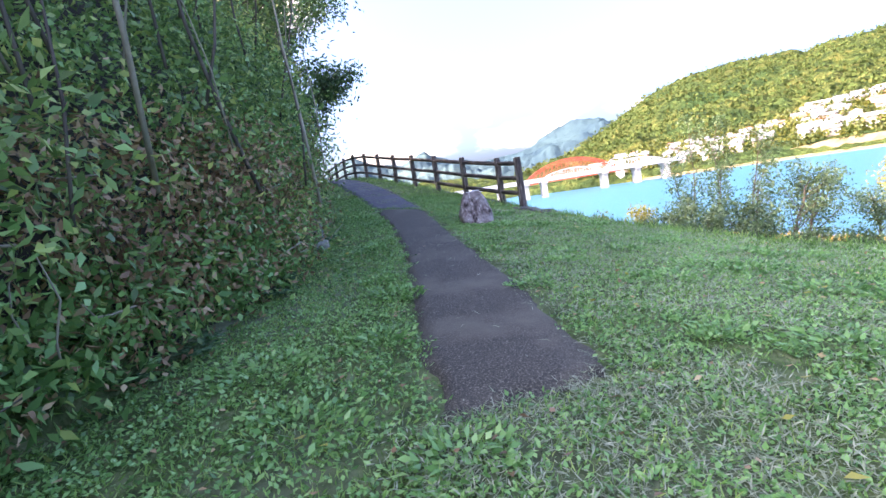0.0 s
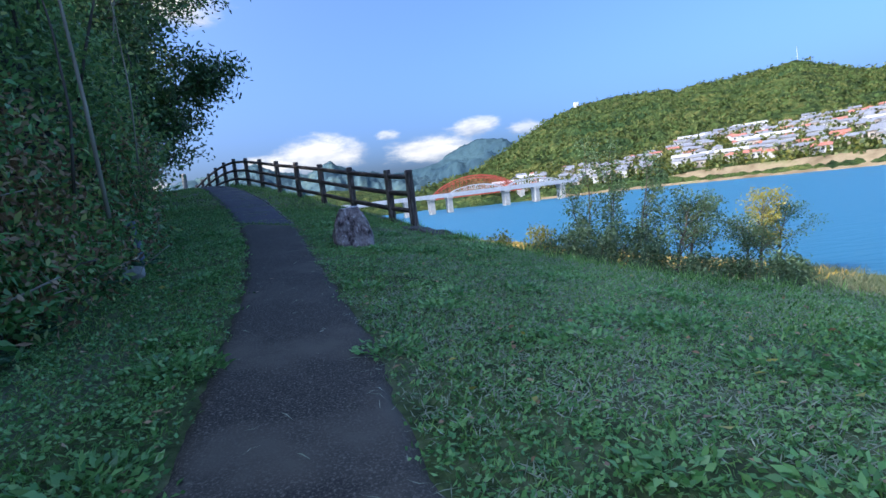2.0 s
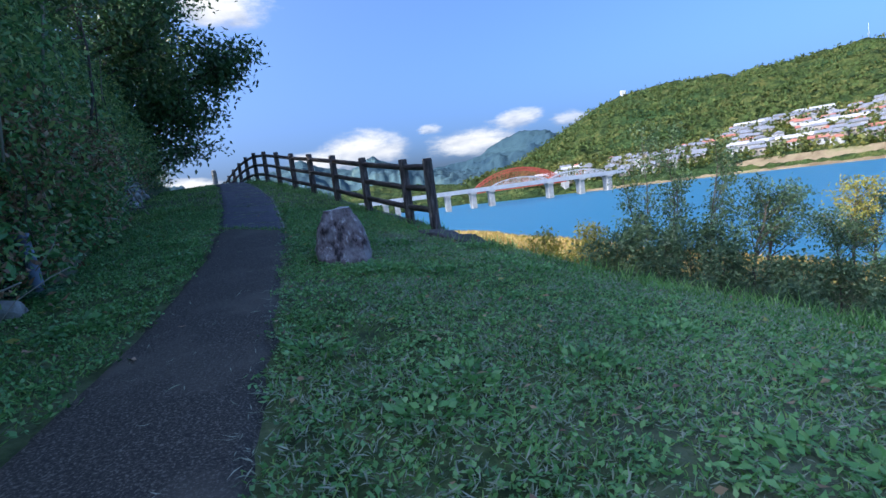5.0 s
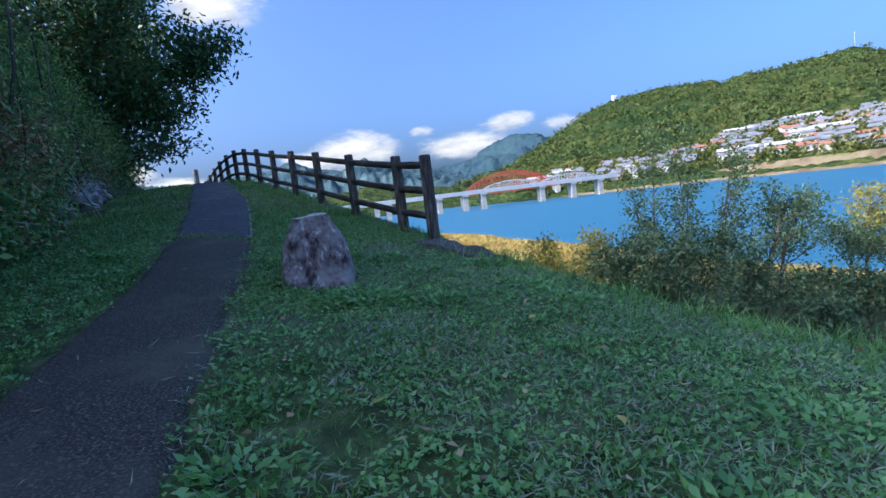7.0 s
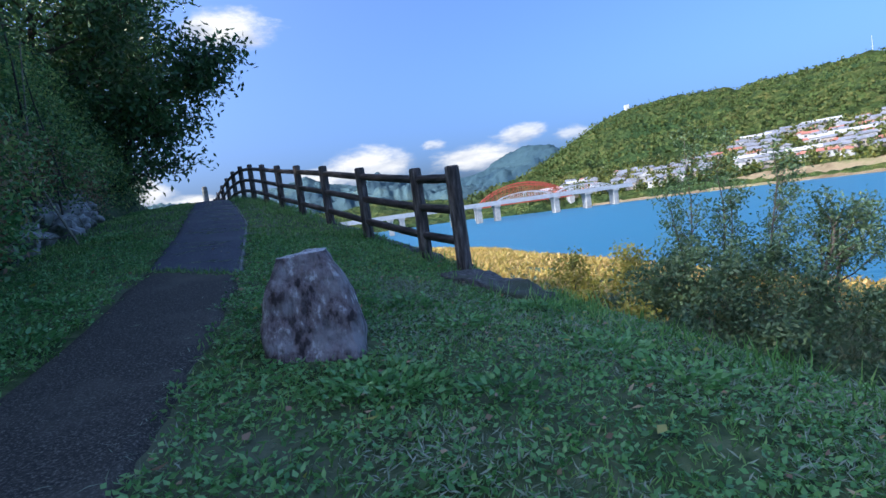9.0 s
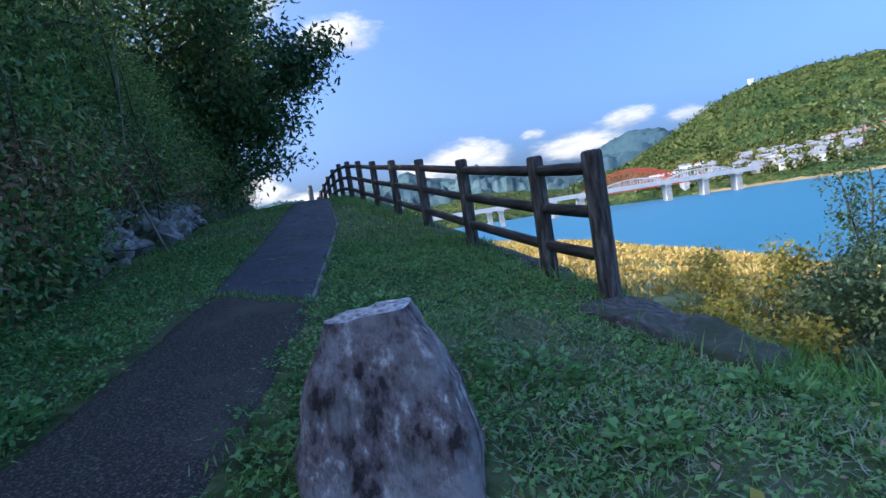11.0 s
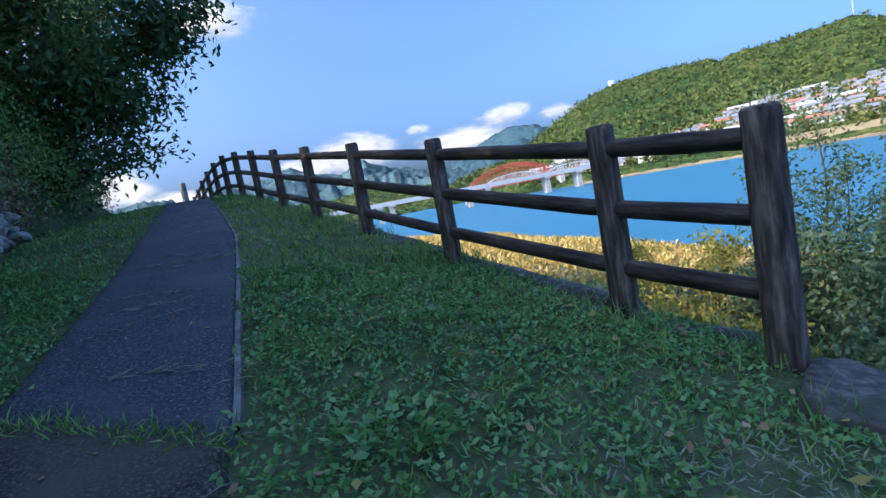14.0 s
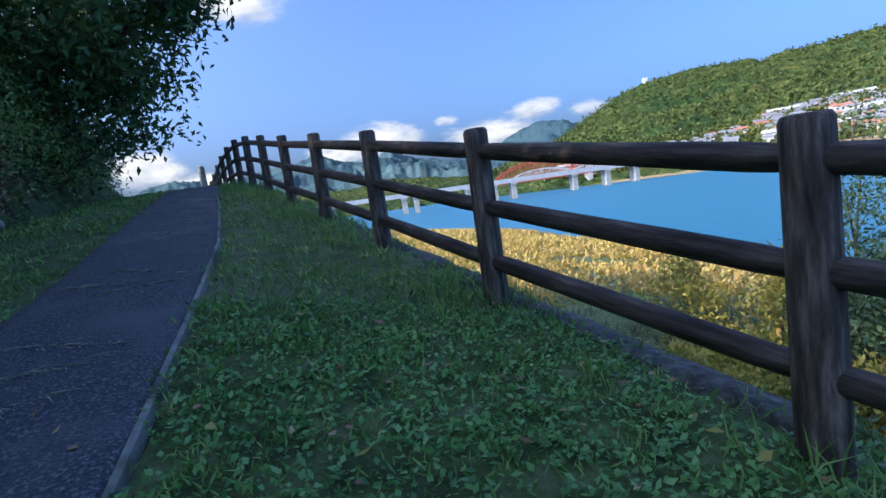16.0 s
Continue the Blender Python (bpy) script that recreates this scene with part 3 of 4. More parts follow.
def red_bridge():
    top = empty("arch_bridge", (0, 330, WATER_Z), "red steel arch bridge behind the grey bridge", "bridge")
    V, F = [], []
    n = 22
    for side in (0, 8):
        prev = None
        for k in range(n + 1):
            u = k / n
            x = 25 + 63 * u
            p = Vector((x, side, 8.2))
            q = Vector((x, side, 8.2 + 13.0 * (1 - (2 * u - 1) ** 2) ** 0.8 + 0.1))
            bar_into(V, F, p, q, 0.15)
            if prev:
                bar_into(V, F, prev[1], q, 0.4)
                bar_into(V, F, prev[0], p, 0.4)
                bar_into(V, F, prev[1], p, 0.08)
                low = Vector((0, 0, -1.6))
                if 2 < k < n - 1:
                    bar_into(V, F, prev[1] + low, q + low, 0.3)
            prev = (p, q)
    tagged(part("arch", mesh_from("arch", V, F, M_RED), top), kind="stuff")
    for x in (25, 88):
        V, F = [], []
        box_into(V, F, (x, 4, 3.5), (3, 10, 9))
        part("pier", mesh_from("arch_pier", V, F, M_PIER), top)
    return top


grey_bridge()
red_bridge()
hz = 1.5 + 900 * math.tan(radians(8.3))
V, F = [], []
box_into(V, F, (0, 0, 2), (7, 5, 9))
hut = new("hilltop_hut", mesh_from("hilltop_hut", V, F, M_TAG))
hut.location = (900 * math.sin(radians(21.7)), 900 * math.cos(radians(21.7)), hz + 2)
tagged(hut, "small white building on the hill's ridge", "building")
hz = 1.5 + 900 * math.tan(radians(8.7))
mast = new("radio_mast", tubes_mesh("radio_mast", [([(0, 0, -8), (0, 0, 20)], [0.5, 0.25]), ([(-2, 0, 6), (2, 0, 6)], [0.2, 0.2]), ([(-1.6, 0, 13), (1.6, 0, 13)], [0.2, 0.2])], M_STEEL))
mast.location = (900 * math.sin(radians(41.8)), 900 * math.cos(radians(41.8)), hz)
tagged(mast, "thin steel radio mast on the wooded ridge", "mast")


# ---------------------------------------------------------------- clouds
def cloud_material(seed, thin):
    m = bpy.data.materials.new("cloud_glow")
    n, l, p = nodes_of(m)
    n.remove(p)
    tc = n.new("ShaderNodeTexCoord")
    mp = n.new("ShaderNodeMapping")
    mp.inputs["Location"].default_value = (-0.5, -0.5, 0)
    l.new(tc.outputs["UV"], mp.inputs[0])
    ln = n.new("ShaderNodeVectorMath")
    ln.operation = 'LENGTH'
    l.new(mp.outputs[0], ln.inputs[0])
    no = n.new("ShaderNodeTexNoise")
    no.noise_dimensions = '4D'
    no.inputs["W"].default_value, no.inputs["Scale"].default_value, no.inputs["Detail"].default_value, no.inputs["Roughness"].default_value = seed, 3.0, 12, 0.66
    l.new(tc.outputs["UV"], no.inputs["Vector"])
    ad = n.new("ShaderNodeMath")
    ad.operation = 'MULTIPLY_ADD'
    l.new(ln.outputs["Value"], ad.inputs[0])
    ad.inputs[1].default_value = -1.5
    l.new(no.outputs[0], ad.inputs[2])
    mr = n.new("ShaderNodeMapRange")
    mr.interpolation_type = 'SMOOTHSTEP'
    mr.inputs[1].default_value, mr.inputs[2].default_value, mr.inputs[4].default_value = -0.10, 0.30, thin
    l.new(ad.outputs[0], mr.inputs[0])
    # the card glows by itself; bright tops and shaded undersides are painted in
    em = n.new("ShaderNodeEmission")
    sh = n.new("ShaderNodeTexNoise")
    sh.noise_dimensions = '4D'
    sh.inputs["W"].default_value, sh.inputs["Scale"].default_value, sh.inputs["Detail"].default_value = seed + 3, 5.0, 6
    l.new(tc.outputs["UV"], sh.inputs["Vector"])
    sx_ = n.new("ShaderNodeSeparateXYZ")
    l.new(tc.outputs["UV"], sx_.inputs[0])
    hi = n.new("ShaderNodeMath")
    hi.operation = 'MULTIPLY_ADD'
    hi.inputs[1].default_value = 0.8
    l.new(sx_.outputs[1], hi.inputs[0])
    l.new(sh.outputs[0], hi.inputs[2])
    cr = n.new("ShaderNodeValToRGB")
    cr.color_ramp.elements[0].position, cr.color_ramp.elements[0].color = 0.62, (0.50, 0.55, 0.66, 1)
    cr.color_ramp.elements[1].position, cr.color_ramp.elements[1].color = 1.0, (1.0, 0.97, 0.93, 1)
    l.new(hi.outputs[0], cr.inputs[0])
    l.new(cr.outputs[0], em.inputs[0])
    em.inputs[1].default_value = 0.31
    tr = n.new("ShaderNodeBsdfTransparent")
    mx = n.new("ShaderNodeMixShader")
    l.new(mr.outputs[0], mx.inputs[0])
    l.new(tr.outputs[0], mx.inputs[1])
    l.new(em.outputs[0], mx.inputs[2])
    l.new(mx.outputs[0], n["Material Output"].inputs[0])
    return m


def cloud(az, el, w, h, seed, thin=1.0):
    r = 3600
    me = bpy.data.meshes.new("cloud")
    hw, hh = r * math.tan(radians(w / 2)), r * math.tan(radians(h / 2))
    me.from_pydata([(-hw, 0, -hh), (hw, 0, -hh), (hw, 0, hh), (-hw, 0, hh)], [], [(0, 1, 2, 3)])
    uv = me.uv_layers.new(name="UVMap")
    for lp, c in zip(uv.data, ((0, 0), (1, 0), (1, 1), (0, 1))):
        lp.uv = c
    me.materials.append(cloud_material(seed, thin))
    ob = new("cloud", me)
    ob.matrix_basis = pose(r * math.sin(radians(az)), r * math.cos(radians(az)), 1.5 + r * math.tan(radians(el)), 0, 0, -az)
    ob.visible_shadow = False
    return tagged(ob, "white cumulus cloud in the blue sky", "cloud", "clouds", kind="structure")


cloud(-7.5, 6.6, 15, 6.5, 1.0)
cloud(-13, 5.8, 9, 4, 2.3)
cloud(5.5, 6.0, 15, 5.0, 3.1)
cloud(10.0, 7.9, 9, 3.2, 4.4, 0.8)
cloud(0.3, 8.1, 4, 1.8, 5.2, 0.6)
cloud(-31.5, 6.4, 11, 6.5, 6.7)
cloud(-26, 4.6, 12, 3, 8.1)
cloud(-20.5, 21.5, 15, 6.5, 9.6)
cloud(16, 7.0, 6, 2.5, 7.7, 0.6)
cloud(-29, 25, 10, 7, 12.2, 0.8)

# ---------------------------------------------------------------- the log fence
POST_Z = [1.08, 1.19, 1.50, 1.84, 2.16, 2.47, 2.81, 3.13, 3.37, 3.47, 3.46, 3.38, 3.26, 3.12, 2.98, 2.84]


def fence():
    top = empty("log_fence", (P1[0], P1[1], land(*P1)), "dark brown log-style fence with three round rails", "fence")
    at = []
    for i in range(16):
        s = 0 if i == 0 else 0.93 + 1.975 * (i - 1)
        x, y = P1 + FENCE_DIR * s
        bz = POST_Z[i]
        at.append(Vector((x, y, bz)))
    o = Vector(top.location)
    for i, p in enumerate(at):
        h, r = 1.22, 0.086 if i == 0 else 0.082
        sides = 20 if i < 5 else 12
        V, F = [], []
        zs = [-0.35, 0.0, 0.08, 0.3, 0.5, 0.7, 0.9, 1.1, h - 0.02, h]
        for zi, z in enumerate(zs):
            for k in range(sides):
                w = 2 * math.pi * k / sides
                rr = r * (1.07 - 0.07 * z / h) * (0.86 if z == h else 1.0) * (1 + 0.035 * noise.noise(Vector((math.cos(w) * 2.6, math.sin(w) * 2.6, z * 1.2 + i * 7))) + 0.03 * (k % 2))
                V.append((p.x - o.x + rr * math.cos(w), p.y - o.y + rr * math.sin(w), p.z - o.z + z))
        for zi in range(len(zs) - 1):
            for k in range(sides):
                F.append((zi * sides + k, zi * sides + (k + 1) % sides, (zi + 1) * sides + (k + 1) % sides, (zi + 1) * sides + k))
        F.append(tuple(range((len(zs) - 1) * sides, len(zs) * sides)))
        part("post", mesh_from("post", V, F, M_POST, True), top)
        if i:
            q = at[i - 1]
            for hz_ in (1.07, 0.69, 0.31):
                a, b = q + Vector((0, 0, hz_)), p + Vector((0, 0, hz_))
                L = (b - a).length
                n = 10
                V, F = [], []
                for j in range(n + 1):
                    u = j / n
                    rad = 0.057 * (1 + 0.05 * noise.noise(Vector((u * 5, i * 3, hz_ * 4)))) * (0.86 if j in (0, n) else 1)
                    for k in range(12):
                        w = 2 * math.pi * k / 12
                        rk = rad * (1 + 0.05 * noise.noise(Vector((math.cos(w) * 3, math.sin(w) * 3, u * 2 + i + hz_ * 9))))
                        V.append((u * L, rk * math.cos(w), rk * math.sin(w)))
                for j in range(n):
                    for k in range(12):
                        F.append((j * 12 + k, (j + 1) * 12 + k, (j + 1) * 12 + (k + 1) % 12, j * 12 + (k + 1) % 12))
                ob = part("rail", mesh_from("rail", V, F, M_RAIL, True), top)
                ob.matrix_basis = Matrix.Translation(a - o) @ (b - a).to_track_quat('X', 'Z').to_matrix().to_4x4()
    return top


def fence_footing():
    """A low mossy concrete strip behind the posts."""
    rows = []
    for i in range(130):
        s = 0.12 + 0.16 * i
        k = 0 if s < 0.93 else 1 + (s - 0.93) / 1.975
        z = float(np.interp(k, range(16), POST_Z)) - 0.03 - (0.4 if i == 0 else 0)
        row = []
        for out, dz in ((0.09, -0.25), (0.09, 0.0), (0.16, 0.03), (0.24, 0.02), (0.32, 0.0), (0.36, -0.05), (0.40, -0.45)):
            x = P1[0] + FENCE_DIR[0] * s + 0.8625 * out
            y = P1[1] + FENCE_DIR[1] * s + 0.506 * out
            w = 0.02 * noise.noise(Vector((s * 2.2, out * 9, 3)))
            row.append((x + w, y + w, z + dz + 0.02 * noise.noise(Vector((s * 3, out * 8, 0)))))
        rows.append(row)
    ob = new("fence_footing", grid_mesh("fence_footing", np.array(rows), M_APRON))
    return tagged(ob, "low mossy concrete strip under the log fence", "concrete", kind="structure")


fence()
fence_footing()


# ---------------------------------------------------------------- stones
def boulder(name, size, seed, mat, cuts=9, label="", category="rock", group="", level=3, rough=0.05, planes=()):
    bm = bmesh.new()
    bmesh.ops.create_icosphere(bm, subdivisions=level, radius=1.0)
    r = random.Random(seed)
    pl = [(Vector((r.gauss(0, 1), r.gauss(0, 1), r.gauss(0, 1))).normalized(), r.uniform(0.55, 0.8)) for _ in range(cuts)] + list(planes)
    for v in bm.verts:
        p = v.co.normalized() * 1.25
        for n, d in pl:
            k = p.dot(n)
            if k > d:
                p -= n * (k - d)
        p += p.normalized() * rough * noise.fractal(p * 2.5 + Vector((seed, 0, 0)), 0.8, 2.0, 4)
        v.co = Vector((p.x * size[0], p.y * size[1], p.z * size[2]))
    me = bpy.data.meshes.new(name)
    bm.to_mesh(me)
    bm.free()
    me.materials.append(mat)
    me.polygons.foreach_set("use_smooth", [level > 3] * len(me.polygons))
    ob = new(name, me)
    return tagged(ob, label, category, group)


def marker_stone():
    """A tapered standing stone: a broad front face, a flat sloping top, chamfered flanks."""
    bm = bmesh.new()
    n_u, n_v = 48, 40
    rings = []
    for j in range(n_v + 1):
        v = j / n_v
        z = -0.12 + 0.82 * v
        # half widths front and back narrow upwards
        wf = 0.335 + 0.02 * math.sin(v * 3.14) - 0.16 * max(0, (v - 0.42) / 0.58) ** 1.25
        yf = -0.33 + 0.26 * v + 0.05 * v * v
        yb = 0.34 - 0.12 * v
        ring = []
        for i in range(n_u):
            w = 2 * math.pi * i / n_u
            c, s = math.cos(w), math.sin(w)
            e = 0.42
            x = math.copysign(abs(c) ** e, c) * wf - 0.035 * max(0, v - 0.3)
            y = math.copysign(abs(s) ** e, s)
            y = (yf + yb) / 2 + y * (yb - yf) / 2
            p = Vector((x, y, z + 0.04 * (y - yf) * v + 0.05 * x * v))
            p += Vector((c, s, 0)) * (0.022 * noise.fractal(p * 5, 0.9, 2.1, 5) + 0.02 * noise.noise(p * 2.3))
            ring.append(bm.verts.new(p))
        rings.append(ring)
    for j in range(n_v):
        for i in range(n_u):
            bm.faces.new((rings[j][i], rings[j][(i + 1) % n_u], rings[j + 1][(i + 1) % n_u], rings[j + 1][i]))
    last = rings[-1]
    cen = sum((v.co for v in last), Vector()) / n_u
    for f in (0.97, 0.6, 0.3):
        nxt = []
        for v in last:
            p = cen + (v.co - cen) * f
            p.z = v.co.z + (0.016 if f == 0.97 else 0.006) + 0.012 * noise.noise(p * 9)
            nxt.append(bm.verts.new(p))
        for i in range(n_u):
            bm.faces.new((last[i], last[(i + 1) % n_u], nxt[(i + 1) % n_u], nxt[i]))
        last = nxt
    bm.faces.new(last)
    me = bpy.data.meshes.new("standing_stone")
    bm.to_mesh(me)
    bm.free()
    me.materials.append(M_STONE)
    me.materials.append(M_STONETOP)
    # faces turned upward take the paler grey material
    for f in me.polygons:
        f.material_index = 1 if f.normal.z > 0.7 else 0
    me.polygons.foreach_set("use_smooth", [True] * len(me.polygons))
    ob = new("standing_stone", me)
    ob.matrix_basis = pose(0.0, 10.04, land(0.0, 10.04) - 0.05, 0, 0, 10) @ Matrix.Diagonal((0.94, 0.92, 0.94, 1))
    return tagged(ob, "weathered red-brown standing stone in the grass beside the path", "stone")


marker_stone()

rk = random.Random(11)
for i in range(90):
    y = 13.6 + 5.8 * rk.uniform(0, 1) ** 0.75
    lift = rk.uniform(0, 1) * (0.5 + 0.5 * min(1, (y - 13.6) / 1.5))
    x = float(foot_x(y)) + 0.24 - 0.4 * lift
    s = rk.uniform(0.10, 0.24) * (1.1 - 0.35 * lift)
    ob = boulder("rock", (s * 1.1, s, s * 0.8), i, M_ROCK, label="grey angular rock stacked at the bank's foot", group="rocks at the foot of the bank", level=2)
    ob.matrix_basis = pose(x, y, land(float(foot_x(y)), y) + 0.1 + lift * 0.75, rk.uniform(-25, 25), rk.uniform(-25, 25), rk.uniform(0, 360))

# concrete apron running down from the end post
rows = []
for i in range(26):
    u = i / 25
    row = []
    for q in (-0.02, 0.0, 0.12, 0.24, 0.36, 0.48, 0.6, 0.72, 0.84, 0.93, 1.0, 1.02):
        w = (1 - 0.5 * u) * q
        x = APRON_AT[0] + APRON_LONG[0] * u + APRON_WIDE[0] * w + 0.05 * noise.noise(Vector((u * 6, q * 3, 1)))
        y = APRON_AT[1] + APRON_LONG[1] * u + APRON_WIDE[1] * w + 0.05 * noise.noise(Vector((u * 5, q * 2, 7)))
        z = land(x, y) + 0.06 + 0.05 * noise.noise(Vector((x * 3, y * 3, 0))) + 0.025 * noise.noise(Vector((x * 14, y * 14, 2)))
        row.append((x, y, z - (0.4 if q < 0 or q > 1 else 0) - (0.12 if i in (0, 25) else 0)))
    rows.append(row)
apron = new("concrete_apron", grid_mesh("concrete_apron", np.array(rows), M_APRON))
tagged(apron, "dark mossy concrete apron sloping down from the end post", "concrete", kind="structure")

# pale stones lying past the lawn's lip
for i, (x, y) in enumerate([(4.0, 9.5), (4.7, 9.2), (5.5, 8.7), (6.6, 8.3), (5.1, 9.9)]):
    ob = boulder("flat_stone", (0.28, 0.20, 0.06), 60 + i, M_ROCK, label="flat pale grey stone lying in the grass", group="flat stones by the slope", level=3)
    ob.matrix_basis = pose(x, y, land(x, y) + 0.02, 0, 6, 40 * i)
ob = boulder("rock", (0.7, 0.5, 0.5), 91, M_ROCK, label="grey boulder among riverside shrubs", level=3)
ob.matrix_basis = pose(9.0, 13.2, land(9.0, 13.2) + 0.25, 5, 0, 30)

# ---------------------------------------------------------------- blue-grey pipe stand
pz = land(-2.9, 8.95)
stand = empty("pipe_stand", (-2.82, 8.9, pz), "short blue-grey pipe post leaning at the bank's foot", "pipe")
part("pipe", tubes_mesh("pipe", [([(0, 0, -0.2), (-0.03, 0, 0.3), (-0.07, 0, 0.62)], [0.055, 0.055, 0.055]), ([(-0.075, 0, 0.60), (-0.08, 0, 0.66)], [0.068, 0.068])], M_PIPE, 16), stand)
V, F = [], []
box_into(V, F, (-0.22, -0.08, 0.28), (0.14, 0.03, 0.26), 0.2)
part("plate", mesh_from("plate", V, F, M_TAG), stand, "faded white plate")
ob = boulder("rock", (0.24, 0.17, 0.11), 77, M_ROCK, label="small flat rock beside the pipe post", level=3)
ob.matrix_basis = pose(-2.65, 8.25, land(-2.65, 8.25) + 0.05, 0, 0, 30)

# a pale stake beside the path's far end
sx, sy = -13.2, 37.0
V, F = tube([(0, 0, -1.5), (0, 0, 0.6), (0, 0, 1.25), (0, 0, 1.32)], [0.17, 0.17, 0.16, 0.08], 8)
stake = new("marker_post", mesh_from("marker_post", V, F, M_KERB))
stake.location = (sx, sy, 4.15)
tagged(stake, "pale concrete marker post beside the path", "post")


# ---------------------------------------------------------------- plants
def limbs(base, height, lean, n, seed, spread_=0.5, r0=0.06, up=0.8, start=0.3):
    """A stem with side limbs: the tubes, and the places on the limbs where leaves grow."""
    r = random.Random(seed)
    base, lean = Vector(base), Vector(lean)
    stem = []
    for i in range(7):
        u = i / 6
        stem.append(base + Vector((0, 0, height * u)) + lean * u * u + Vector((r.uniform(-1, 1), r.uniform(-1, 1), 0)) * 0.03 * height * u)
    out, tips = [(stem, [r0 * (1 - 0.85 * i / 6) for i in range(7)])], []
    for i in range(n):
        u = start + (0.98 - start) * (i + r.random()) / n
        k = min(int(u * 6), 5)
        p = stem[k].lerp(stem[k + 1], u * 6 - k)
        a = r.uniform(0, 6.283)
        L = height * spread_ * (1.1 - u * 0.7) * r.uniform(0.6, 1.1)
        d = Vector((math.cos(a), math.sin(a), up * r.uniform(0.5, 1.3))).normalized()
        d = (d + lean.normalized() * 0.35 * min(1, lean.length)).normalized() if lean.length > 0.01 else d
        pts = [p + d * L * w + Vector((0, 0, 0.12 * L * w * w)) + Vector((r.uniform(-1, 1), r.uniform(-1, 1), r.uniform(-1, 1))) * 0.04 * L for w in (0, 0.35, 0.7, 1)]
        rr = r0 * (1 - 0.8 * u) * 0.5
        out.append((pts, [rr, rr * 0.7, rr * 0.45, rr * 0.15]))
        tips += [pts[1].lerp(pts[2], r.random()), pts[2], pts[2].lerp(pts[3], r.random()), pts[3]]
        for _ in range(2):
            q = pts[1].lerp(pts[3], r.random())
            e = q + (d + Vector((r.uniform(-1, 1), r.uniform(-1, 1), r.uniform(-0.5, 0.8)))).normalized() * L * 0.4
            out.append(([q, q.lerp(e, 0.5), e], [rr * 0.4, rr * 0.3, rr * 0.1]))
            tips += [q.lerp(e, 0.6), e]
    return out, tips


def plant(name, base, height, lean, n, seed, per, size, cloud_r, mat, label, category, group="", spread_=0.5, r0=0.06, up=0.8, start=0.3, bark=M_BARK, slim=0.5, droop=0.0):
    top = empty(name, base, label, category, group)
    tb, tips = limbs((0, 0, 0), height, lean, n, seed, spread_, r0, up, start)
    part("trunk", tubes_mesh("trunk", tb, bark), top)
    T = np.array([tuple(t) for t in tips])
    C = np.repeat(T, per, 0)
    C = C + rng.normal(size=C.shape) * cloud_r * (1, 1, 0.7)
    D = rng.normal(size=C.shape) + np.array((0, 0, -droop))
    part("crown", leaves("crown", C, D, size * rng.uniform(0.6, 1.3, len(C)), size * slim * rng.uniform(0.7, 1.2, len(C)), mat), top)
    return top


# riverside saplings and shrubs
for i, (x, y, h, lx) in enumerate([(10.2, 25.4, 6.6, 0.3), (11.0, 24.6, 6.4, 0.2), (11.9, 23.6, 6.0, 0.6), (9.3, 24.0, 4.6, -0.4), (12.6, 24.6, 5.0, 0.8), (10.4, 23.2, 4.4, 0.3)]):
    plant("sapling", (x, y, land(x, y) - 0.1), h, (lx, 0, 0), 15, 20 + i, 6, 0.15, 0.2, M_SHRUB, "thin sparse-leaved sapling on the river bank", "tree", "saplings by the river", spread_=0.26, r0=0.055, up=1.2, start=0.25)
for i, (x, y, h, lx) in enumerate([(13.6, 23.6, 3.9, 1.2), (14.6, 24.2, 3.6, 0.8), (20.0, 26.3, 4.2, 0.4), (18.8, 25.6, 3.0, -0.3), (21.6, 27.0, 3.6, 0.6)]):
    plant("riverside_tree", (x, y, land(x, y) - 0.1), h, (lx, 0, 0), 16, 40 + i, 15, 0.15, 0.26, M_YELLOW if i == 2 else M_SHRUB, "small round-headed tree on the river shore", "tree", "small trees by the river", spread_=0.55, r0=0.09, up=0.9, start=0.25)
for i, (x, y, h) in enumerate([(6.6, 21.0, 2.6), (7.6, 19.6, 2.4), (8.8, 20.8, 2.8), (9.8, 19.0, 2.3), (7.0, 23.6, 3.0), (5.6, 19.4, 1.9), (11.6, 18.5, 2.0), (13.4, 19.0, 1.9), (8.0, 17.2, 1.5), (10.2, 16.6, 1.4), (6.4, 16.9, 1.4), (12.4, 16.0, 1.3), (15.4, 19.5, 1.8), (4.6, 21.4, 2.0), (5.8, 26.0, 2.6), (17.5, 21, 1.6), (4.4, 15.6, 1.5), (5.4, 14.6, 1.2), (3.6, 17.4, 1.7), (7.6, 14.9, 1.2), (9.0, 14.6, 1.1), (4.0, 19.4, 2.0), (3.0, 20.4, 1.9), (10.8, 14.2, 1.1), (6.0, 17.8, 1.8), (9.2, 22.6, 3.2), (10.4, 22.2, 3.3), (11.6, 22.4, 2.8), (8.2, 22.0, 2.8)]):
    mt = M_YELLOW if i in (4, 14, 13, 5, 21, 22) else M_SHRUB
    plant("bush", (x, y, land(x, y) - 0.1), h * 0.85, (0, 0, 0), 16, 60 + i, 11, 0.16, 0.22, mt, "yellowing leafy bush on the river bank" if mt is M_YELLOW else "dense grey-green bush on the river bank", "bush", "bushes on the river bank", spread_=0.6, r0=0.035, up=0.7, start=0.05)


def scatter(n, x0, x1, y0, y1, keep):
    x, y = rng.uniform(x0, x1, n), rng.uniform(y0, y1, n)
    k = keep(x, y)
    return x[k], y[k]


